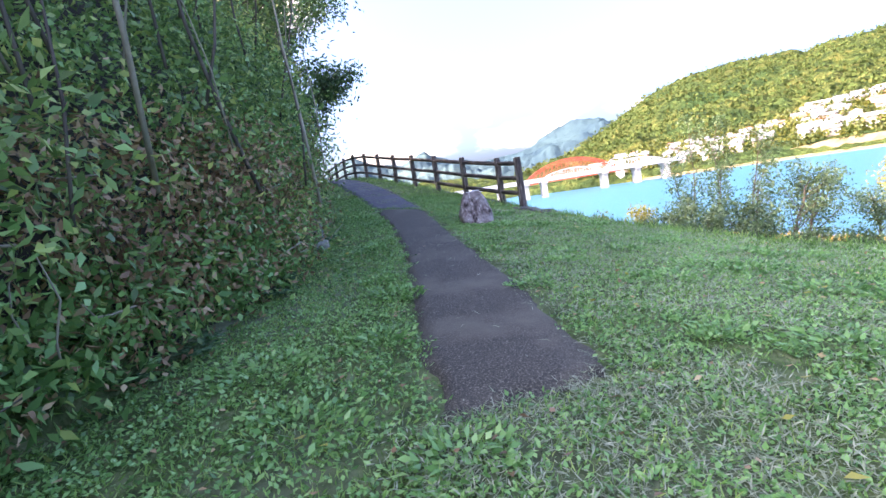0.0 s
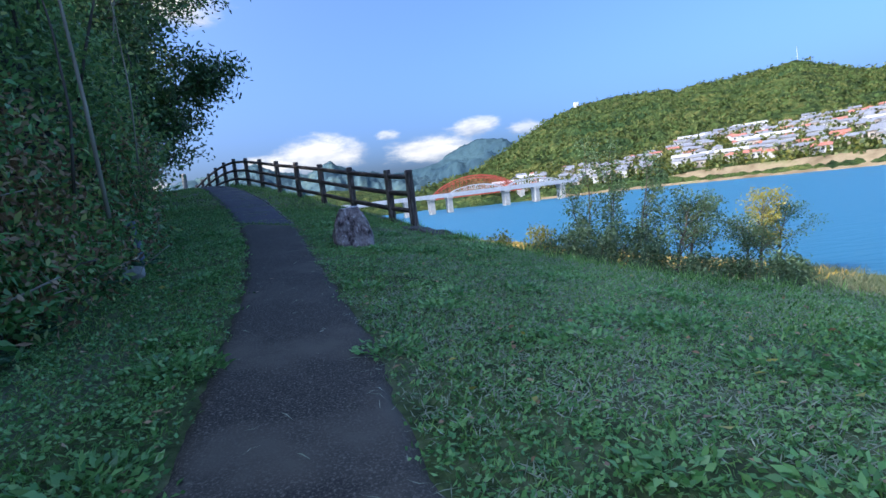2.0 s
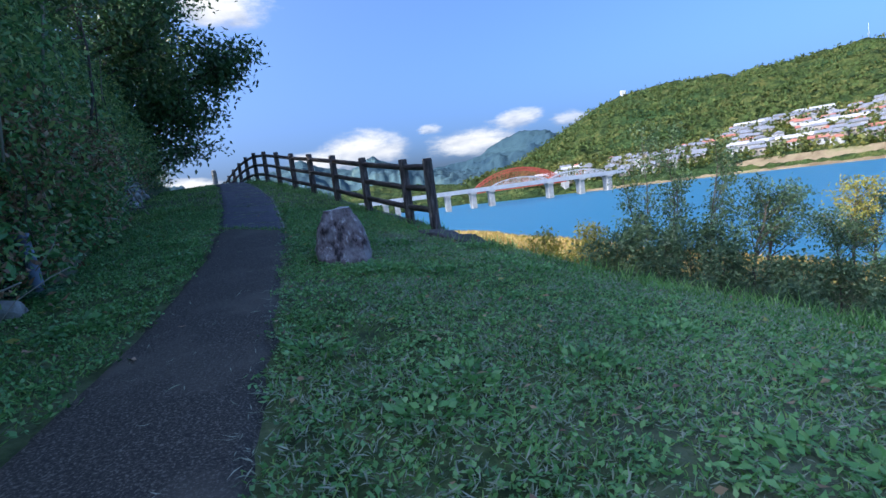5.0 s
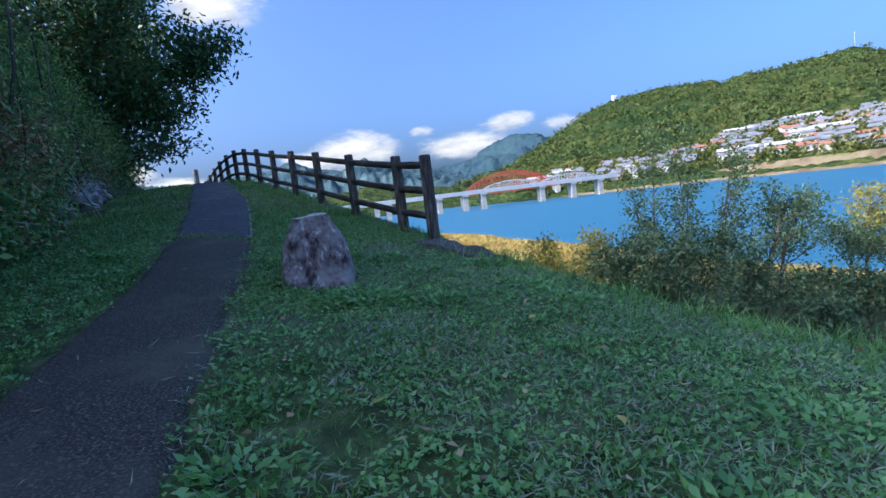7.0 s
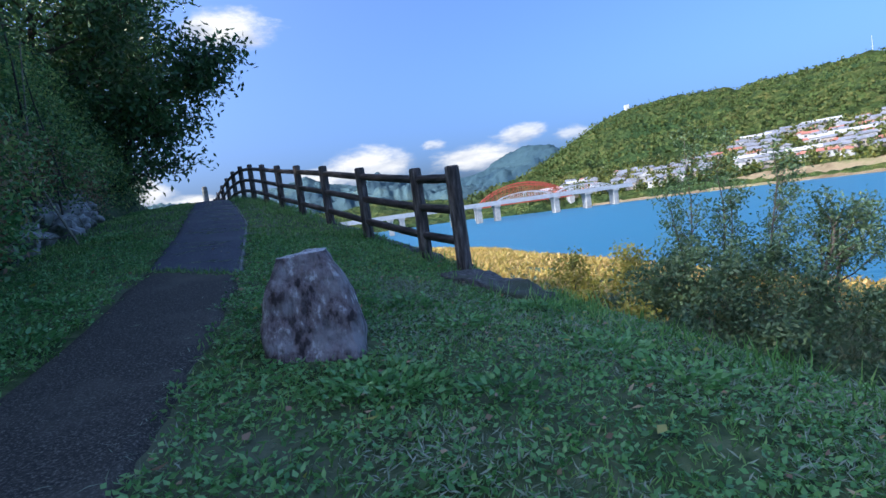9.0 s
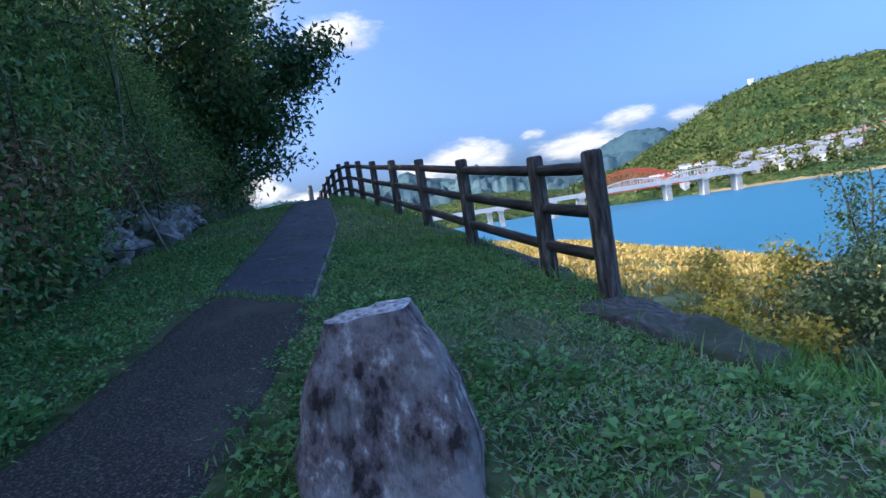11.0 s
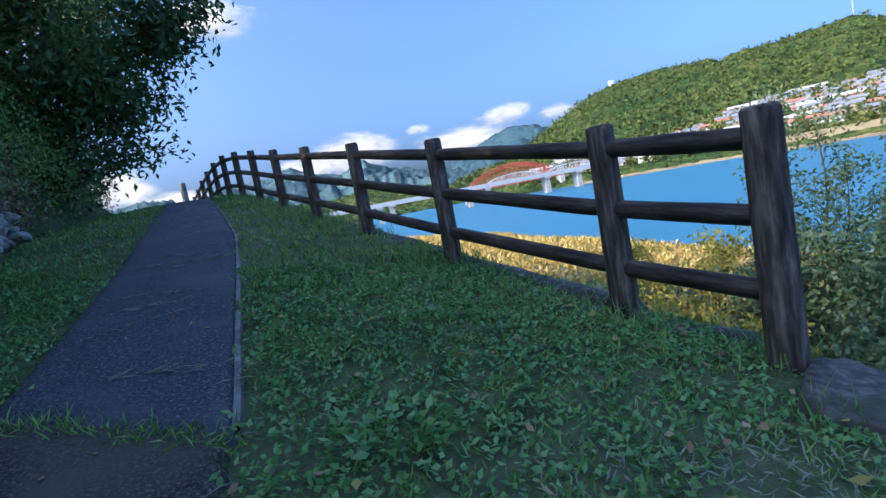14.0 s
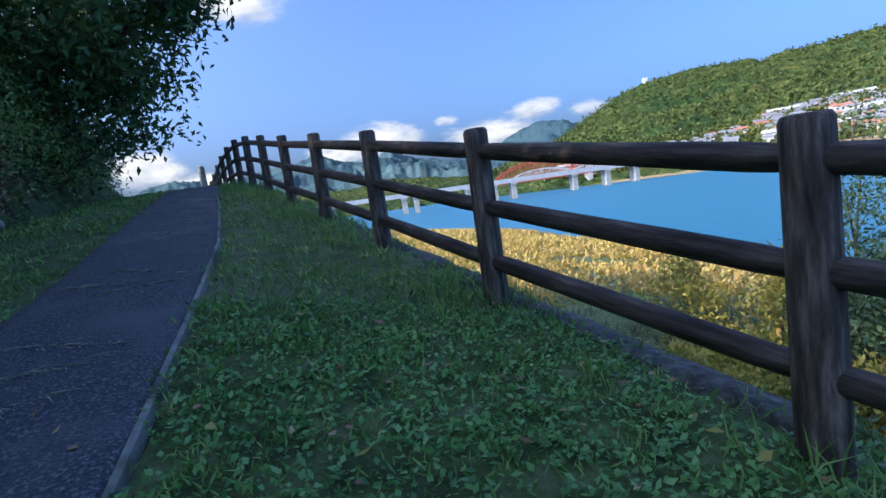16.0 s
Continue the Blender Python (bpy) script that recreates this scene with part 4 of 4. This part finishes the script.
def tufts(name, n, area, keep, per, length, width, mat, label, lean=0.6, spread_r=0.06, fold=0.15, kind="stuff", category="grass", zoff=0.0, flat=0.0):
    x, y = scatter(n, *area, keep)
    x, y = np.repeat(x, per), np.repeat(y, per)
    x, y = x + rng.normal(size=len(x)) * spread_r, y + rng.normal(size=len(x)) * spread_r
    D = np.stack([rng.normal(size=len(x)) * lean, rng.normal(size=len(x)) * lean, np.ones(len(x))], -1)
    C = np.stack([x, y, land_z(x, y) + zoff], -1)
    f = rng.uniform(0.5, 1.4, len(x))
    ob = new(name, leaves(name, C, D, length * f, width * rng.uniform(0.7, 1.2, len(x)), mat, fold, flat))
    return tagged(ob, label, category, kind=kind)


def field(x, y, s, o):
    return np.array([noise.noise(Vector((a * s, b * s, o))) for a, b in zip(x, y)])


def lawn(x, y):
    off = (x < path_l(y) - 0.02 + 0.05 * np.sin(y * 9)) | (x > path_r(y) + 0.03 + 0.05 * np.sin(y * 7 + 2)) | (y < 2.6 + 0.45 * np.clip(x, 0, 1))
    st = ((x - 0.10) / 0.33) ** 2 + ((y - 10.02) / 0.33) ** 2 > 1
    ap = ~in_apron(x, y)
    return off & st & ap & (x > foot_x(y) - 0.3) & (past_edge(x, y) < 0.5)


tufts("outer_grass", 9000, (3.5, 12, -3, 11), lawn, 4, 0.075, 0.018, M_GRASS, "grass at the lawn's outer side", 0.8, 0.07, 0.2)
# yellow weeds on the flat beyond the fence, and tall grass over the lip
tufts("riverside_weeds", 17000, (-30, 24, 24, 150), lambda x, y: (x < shore_x(y) - 1) & (past_edge(x, y) > 4) & (field(x, y, 0.12, 3) > -0.35), 5, 0.5, 0.17, M_REED, "yellow and orange autumn weeds on the river flat", 1.0, 0.5, 0.3, category="weeds")
tufts("tall_grass", 5000, (1, 26, 10, 30), lambda x, y: (past_edge(x, y) > 1.8) & (x < shore_x(y) - 0.5) & (field(x, y, 0.5, 8) > -0.15), 6, 0.5, 0.032, leafy("grey_green_grass", [(0.06, 0.09, 0.04), (0.12, 0.15, 0.07), (0.25, 0.25, 0.15)], drift=0.3), "tall grey-green grass over the slope's lip", 0.45, 0.12, 0.3, category="grass")
tufts("slope_weeds", 5500, (-8, 13, 9, 26), lambda x, y: (past_edge(x, y) > 1.1) & (past_edge(x, y) < 9), 8, 0.13, 0.075, M_SHRUB, "low leafy weeds covering the slope below the fence", 1.1, 0.2, 0.3, category="weeds")

tufts("lip_grass", 3600, (1.2, 11, 7, 16), lambda x, y: (past_edge(x, y) > -0.4) & (past_edge(x, y) < 3) & ~in_apron(x, y) & (field(x, y, 0.7, 21) > -0.3), 8, 0.17, 0.012, M_GRASS, "longer grass along the lip of the slope", 0.5, 0.09, 0.3)
# the lawn: short grass, weeds, dry patches
tufts("lawn_grass", 36000, (-6, 6, 0.2, 16), lawn, 4, 0.055, 0.009, M_GRASS, "short green grass of the lawn", 0.9, 0.035, 0.2)
tufts("lawn_grass_far", 9000, (-13, 1, 14, 30), lawn, 4, 0.075, 0.022, M_GRASS, "green grass beside the climbing path", 0.7, 0.08, 0.2)
tufts("lawn_weeds", 31000, (-4.5, 5.5, 0.4, 15), lambda x, y: lawn(x, y) & (field(x, y, 0.8, 1) + 0.5 * field(x, y, 2.6, 6) > -0.55), 6, 0.038, 0.024, M_WEED, "clover and low broad-leaved weeds in the lawn", 2.6, 0.05, 0.2, category="weeds", zoff=0.022, flat=0.75)
tufts("lawn_dry_grass", 20000, (-1, 6, 0.2, 12), lambda x, y: lawn(x, y) & ((field(x, y, 0.7, 12) + 0.5 * field(x, y, 2.2, 15) > 0.12 - 0.16 * np.clip(x, -1, 3)) | (np.hypot((x - 0.9) / 1.3, (y - 2.3) / 0.7) < 1)), 4, 0.06, 0.008, M_DRYGRASS, "pale dry grass in the lawn", 2.0, 0.06, 0.2, zoff=0.02, flat=0.6)
tufts("fence_grass", 2600, (-9, 2.2, 11, 26), lambda x, y: lawn(x, y) & (past_edge(x, y) > -0.75) & (past_edge(x, y) < 0.3) & (field(x, y, 1.0, 4) > -0.2), 10, 0.17, 0.010, M_GRASS, "longer bright grass along the fence", 0.45, 0.05, 0.35)


def weed_clump(x, y, s, seed):
    n = int(190 * s)
    a, rr = rng.uniform(0, 6.28, n), np.sqrt(rng.uniform(0, 1, n)) * 0.26 * s
    C = np.stack([x + rr * np.cos(a) * 1.3, y + rr * np.sin(a), np.zeros(n)], -1)
    C[:, 2] = land_z(C[:, 0], C[:, 1]) + rng.uniform(0.0, 0.08, n)
    D = np.stack([np.cos(a) * 1.2, np.sin(a) * 1.2, rng.uniform(0.0, 0.9, n)], -1) + rng.normal(size=(n, 3)) * 0.4
    ob = new("weed_clump", leaves("weed_clump", C, D, 0.058 * rng.uniform(0.6, 1.4, n), 0.034, M_WEED, 0.25, 0.7))
    return tagged(ob, "bright green leafy weed clump in the lawn", "weed", "weed clumps in the lawn", kind="stuff")


wr = random.Random(5)
for (x, y, s) in [(2.58, 5.7, 1.3), (2.0, 5.2, 1.1), (1.96, 6.84, 0.7), (3.77, 6.34, 1.2), (2.9, 5.5, 1.2), (3.3, 6.6, 1.0), (2.3, 3.3, 1.2), (2.9, 3.0, 1.3), (1.7, 3.6, 0.6), (3.6, 4.3, 1.2), (2.7, 7.4, 0.9), (3.0, 4.6, 1.0), (-0.9, 2.6, 1.2), (-1.5, 3.4, 1.2), (-0.7, 3.9, 0.8), (0.35, 7.1, 0.7), (1.2, 6.6, 0.6), (0.55, 9.4, 0.9), (0.4, 9.35, 0.8), (-5.0, 15.6, 1.3), (-3.0, 11.2, 0.8), (0.5, 11.0, 0.9), (2.2, 9.6, 0.9)]:
    weed_clump(x, y, s, 0)
for _ in range(46):
    x, y = wr.uniform(-4, 5.5), wr.uniform(1.6, 13)
    if bool(lawn(np.array([x]), np.array([y]))[0]):
        weed_clump(x, y, wr.uniform(0.5, 0.85), 0)

jq = rng.uniform(0, 1, 420)
jy = 12.46 - 0.3 * jq + rng.normal(size=420) * 0.04
jx = path_l(jy) + (path_r(jy) - path_l(jy)) * jq
JC = np.stack([jx, jy, land_z(jx, jy) + 0.02], -1)
joint_grass = new("joint_grass", leaves("joint_grass", JC, rng.normal(size=JC.shape) + np.array((0, 0, 0.7)), 0.07 * rng.uniform(0.5, 1.6, 420), 0.008, M_GRASS, 0.2))
tagged(joint_grass, "grass and straws growing in the path's joint", "grass", kind="stuff")

tufts("path_end_straw", 1500, (-0.2, 1.7, 1.7, 3.3), lambda x, y: (y < 2.75 + 0.55 * (x - 0.1) + 0.1 * np.sin(x * 11)) & (field(x, y, 2.0, 31) > -0.3), 4, 0.06, 0.007, M_DRYGRASS, "pale matted dry grass at the path's end", 2.2, 0.05, 0.2, flat=0.5)
# fallen leaves and straws
def litter(name, n, area, keep, length, width, mat, label, z=0.02):
    x, y = scatter(n, *area, keep)
    D = np.stack([rng.normal(size=len(x)), rng.normal(size=len(x)), rng.normal(size=len(x)) * 0.15], -1)
    C = np.stack([x, y, land_z(x, y) + z], -1)
    ob = new(name, leaves(name, C, D, length * rng.uniform(0.5, 1.3, len(x)), width * rng.uniform(0.6, 1.2, len(x)), mat, 0.2, 0.85))
    return tagged(ob, label, "litter", kind="stuff")


in_path = lambda x, y: (x > path_l(y) + 0.02) & (x < path_r(y) - 0.02) & (y > 2.5)
litter("dead_leaves", 1900, (-5, 5, 0.3, 16), lawn, 0.055, 0.032, M_DEAD, "brown fallen leaves lying in the grass", 0.045)
litter("yellow_leaves", 130, (-5, 4, 0.3, 17), lawn, 0.08, 0.04, M_YLEAF, "yellow fallen leaves lying in the grass", 0.055)
litter("path_straws", 1100, (-7, 1.2, 2.4, 22), in_path, 0.10, 0.006, M_DRYGRASS, "pale straws and grass clippings on the path", 0.042)
LX, LY = [], []
for k in range(20):
    y0, sl, n = 12.7 + 0.5 * k, wr.uniform(-0.5, 0.9), 40
    q = rng.uniform(wr.uniform(0, 0.4), wr.uniform(0.6, 1), n)
    yy = y0 + sl * q + rng.normal(size=n) * 0.012
    LX.append(path_l(yy) + (path_r(yy) - path_l(yy)) * q)
    LY.append(yy)
LX, LY = np.concatenate(LX), np.concatenate(LY)
LC = np.stack([LX, LY, land_z(LX, LY) + 0.046], -1)
LD = np.stack([np.full(len(LX), 1.0), rng.normal(size=len(LX)) * 0.6, rng.normal(size=len(LX)) * 0.1], -1)
strands = new("path_clippings", leaves("path_clippings", LC, LD, 0.10 * rng.uniform(0.5, 1.5, len(LX)), 0.008, M_DRYGRASS, 0.1, 0.8))
tagged(strands, "lines of pale grass clippings across the asphalt", "litter", kind="stuff")
litter("path_leaves", 90, (-5, 1.2, 2.4, 16), in_path, 0.06, 0.03, M_DEAD, "dead leaves on the asphalt path", 0.045)
edge = lambda x, y: (np.abs(x - path_r(y)) < 0.12) & (y > 2.3)
litter("edge_straws", 5200, (-4, 1.4, 2.3, 13), edge, 0.11, 0.006, M_DRYGRASS, "dry straws along the path's edge", 0.035)

# ---------------------------------------------------------------- the overgrown bank
def bank_point(y, h):
    """A place on the bank's face, h metres above its foot, and its outward direction."""
    fx = foot_x(y)
    d = -BANK_RUN * np.log(1 - np.clip(h / 6.4, 0, 0.985))
    return fx - d, y


def bank_cover(name, n, y0, y1, h0, h1, per, size, slim, mat, label, out=0.35, clump=0.28, droop=0.3, hpow=1.0, dens=-0.2, o=2.0):
    y = rng.uniform(y0, y1, n)
    h = h0 + (h1 - h0) * rng.uniform(0, 1, n) ** hpow
    x, y = bank_point(y, h)
    k = (field(y, h, 0.9, o) > dens) & ~((y > 14.0) & (y < 19.2) & (h < 1.0))
    k &= (h > 1.3) | (rng.uniform(0, 1, len(h)) < (0.45 if name == "bank_ivy" else 1.0))
    x, y, h = x[k], y[k], h[k]
    bulge = (0.55 * field(y, h, 0.55, o + 5) + 0.35) * np.where((y > 7.0) & (y < 9.6) & (h < 1.2), 0.1, np.where((y > 3) & (y < 7.5), 0.6, 1.0))
    z = land_z(np.minimum(x, foot_x(y) - 0.05), y)
    px = x + bulge * np.clip(h, 0.15, 1.3)
    C = np.stack([px, y - 0.2 * bulge, z + 0.1], -1)
    C = np.repeat(C, per, 0)
    C = C + rng.normal(size=C.shape) * clump
    D = rng.normal(size=C.shape) + np.array((out, -out * 0.5, -droop))
    ob = new(name, leaves(name, C, D, size * rng.uniform(0.5, 1.4, len(C)), size * slim * rng.uniform(0.7, 1.2, len(C)), mat))
    return tagged(ob, label, "foliage", kind="stuff")


bank_cover("bank_ivy", 5000, -3, 30, 0.2, 6.25, 20, 0.10, 0.5, M_IVY, "dense dark green creepers and leaves covering the bank", dens=-0.35)
bank_cover("bank_fine_leaves", 2300, -1, 18, 0.1, 5.5, 22, 0.07, 0.5, M_IVY, "fine dark leaves hanging on the bank", dens=-0.2, o=9)
bank_cover("bank_bright_leaves", 900, -1, 20, 0.4, 6, 26, 0.09, 0.5, M_WEED, "brighter green climbing leaves on the bank", dens=0.05, o=4, clump=0.24)
bank_cover("bank_foot_weeds", 1700, -1, 17, 0.0, 0.9, 14, 0.11, 0.45, M_WEED, "weeds and nettles at the foot of the bank", dens=-0.15, o=14, clump=0.16)
bank_cover("bank_dead_leaves", 3000, -1, 20, 0.05, 2.0, 12, 0.085, 0.45, M_DEAD, "brown dead leaves caught in the bank's undergrowth", dens=-0.15, o=17, clump=0.2)


def fern(x, y, z, s, yaw):
    C, D, L = [], [], []
    for f in range(8):
        a = yaw + f * 0.785 + rng.uniform(-0.2, 0.2)
        d = np.array((math.cos(a), math.sin(a), 0))
        for w in np.linspace(0.1, 1, 14):
            p = d * w * s + np.array((0, 0, s * (0.75 * w - 0.75 * w * w)))
            for sd_ in (-1, 1):
                C.append(p)
                D.append(np.array((-d[1], d[0], 0)) * sd_ + d * 0.5 + np.array((0, 0, -0.15)))
                L.append(0.26 * s * (1.05 - w))
    C, D, L = np.array(C), np.array(D), np.array(L)
    ob = new("fern", leaves("fern", C, D, L, L * 0.3, M_FERN, 0.1))
    ob.location = (x, y, z)
    return tagged(ob, "arching pale green fern at the bank's foot", "fern", "ferns at the foot of the bank")


for i in range(34):
    y = wr.uniform(2.0, 14)
    x = float(foot_x(y)) + wr.uniform(-0.5, 0.25)
    fern(x, y, land(x, y) + 0.05, wr.uniform(0.25, 0.5), wr.uniform(0, 6))
fern(-5.9, 14.2, land(-5.9, 14.2) + 0.05, 0.6, 1.0)

# stems, canes and roots on the bank's face
for i in range(44):
    y = wr.uniform(0.5, 17)
    h = wr.uniform(0.3, 3.5)
    x, _ = bank_point(y, h)
    x = float(x) + 0.55
    z = land(x - 0.6, y)
    L = wr.uniform(1.2, 3.6)
    dy = wr.uniform(-0.8, 0.8)
    pts = [(x + 0.15 * u + 0.25 * math.sin(u * 2 + i), y + dy * u * L * 0.4, z + u * L) for u in (0, 0.35, 0.7, 1)]
    r = wr.uniform(0.008, 0.028)
    ob = new("dead_branch", tubes_mesh("dead_branch", [(pts, [r, r * 0.9, r * 0.7, r * 0.4])], M_BARK if i % 3 else M_CANE))
    tagged(ob, "bare grey branch leaning on the overgrown bank", "branch", "bare branches on the bank")
for i in range(70):
    y = wr.uniform(0.8, 19)
    h = wr.uniform(0.1, 2.2)
    x = float(bank_point(y, h)[0]) + wr.uniform(0.3, 0.7)
    z = land(min(x - 0.4, float(foot_x(y)) - 0.05), y) + wr.uniform(0.0, 0.4)
    L, a = wr.uniform(0.4, 1.3), wr.uniform(-0.6, 1.5)
    dy = wr.choice([-1, 1]) * math.cos(a) * L
    pts = [(x + 0.08 * math.sin(5 * u + i), y + dy * u, z + math.sin(a) * L * u + 0.1 * math.sin(3 * u + i)) for u in (0, 0.33, 0.66, 1)]
    r = wr.uniform(0.004, 0.011)
    ob = new("twig", tubes_mesh("twig", [(pts, [r, r * 0.9, r * 0.7, r * 0.4])], M_CANE if i % 2 else M_BARK, 5))
    tagged(ob, "thin dry twig tangled in the bank's undergrowth", "twig", "dry twigs on the bank")
cx, cy = -5.35, 15.3
cane = new("fallen_cane", tubes_mesh("fallen_cane", [([(cx, cy, land(cx, cy) + 0.02), (cx - 0.6, cy + 0.3, land(cx, cy) + 0.9), (cx - 1.25, cy + 0.5, land(cx, cy) + 2.2)], [0.022, 0.02, 0.012])], M_CANE))
tagged(cane, "pale dead cane leaning against the bank", "cane")

# trees over the bank
for i, (x, y, h, lean, sp) in enumerate([(-11.2, 24.8, 8.6, (4.6, -1.4, 0), 0.5), (-10.4, 21.5, 6.5, (1.6, -0.6, 0), 0.45), (-13.0, 27.4, 6.5, (2.4, 0, 0), 0.42), (-10.4, 24.0, 4.8, (4.6, -1.0, 0), 0.5)]):
    plant("bank_tree", (x, y, land(x, y) - 1.4), h, lean, 46, 80 + i, 28 if i < 3 else 22, 0.24, 0.42, M_TREE, "dark evergreen tree overhanging the path from the bank", "tree", "trees on the bank", spread_=sp, r0=0.12, up=0.45, start=0.12, slim=0.42, droop=0.3)
for i, (x, y, h) in enumerate([(-5.2, 8.2, 6), (-5.4, 4.6, 6), (-5.6, 11.5, 6.5), (-5.4, 1.0, 6), (-8.2, 16.0, 7), (-6.4, 13.6, 6)]):
    plant("bank_tree", (x, y, land(x, y) - 0.4), h, (1.4, -0.2, 0), 34, 120 + i, 32, 0.17, 0.40, M_TREE, "dark leafy tree growing out of the bank", "tree", "trees on the bank", spread_=0.42, r0=0.10, up=0.5, start=0.05, slim=0.42, droop=0.4)
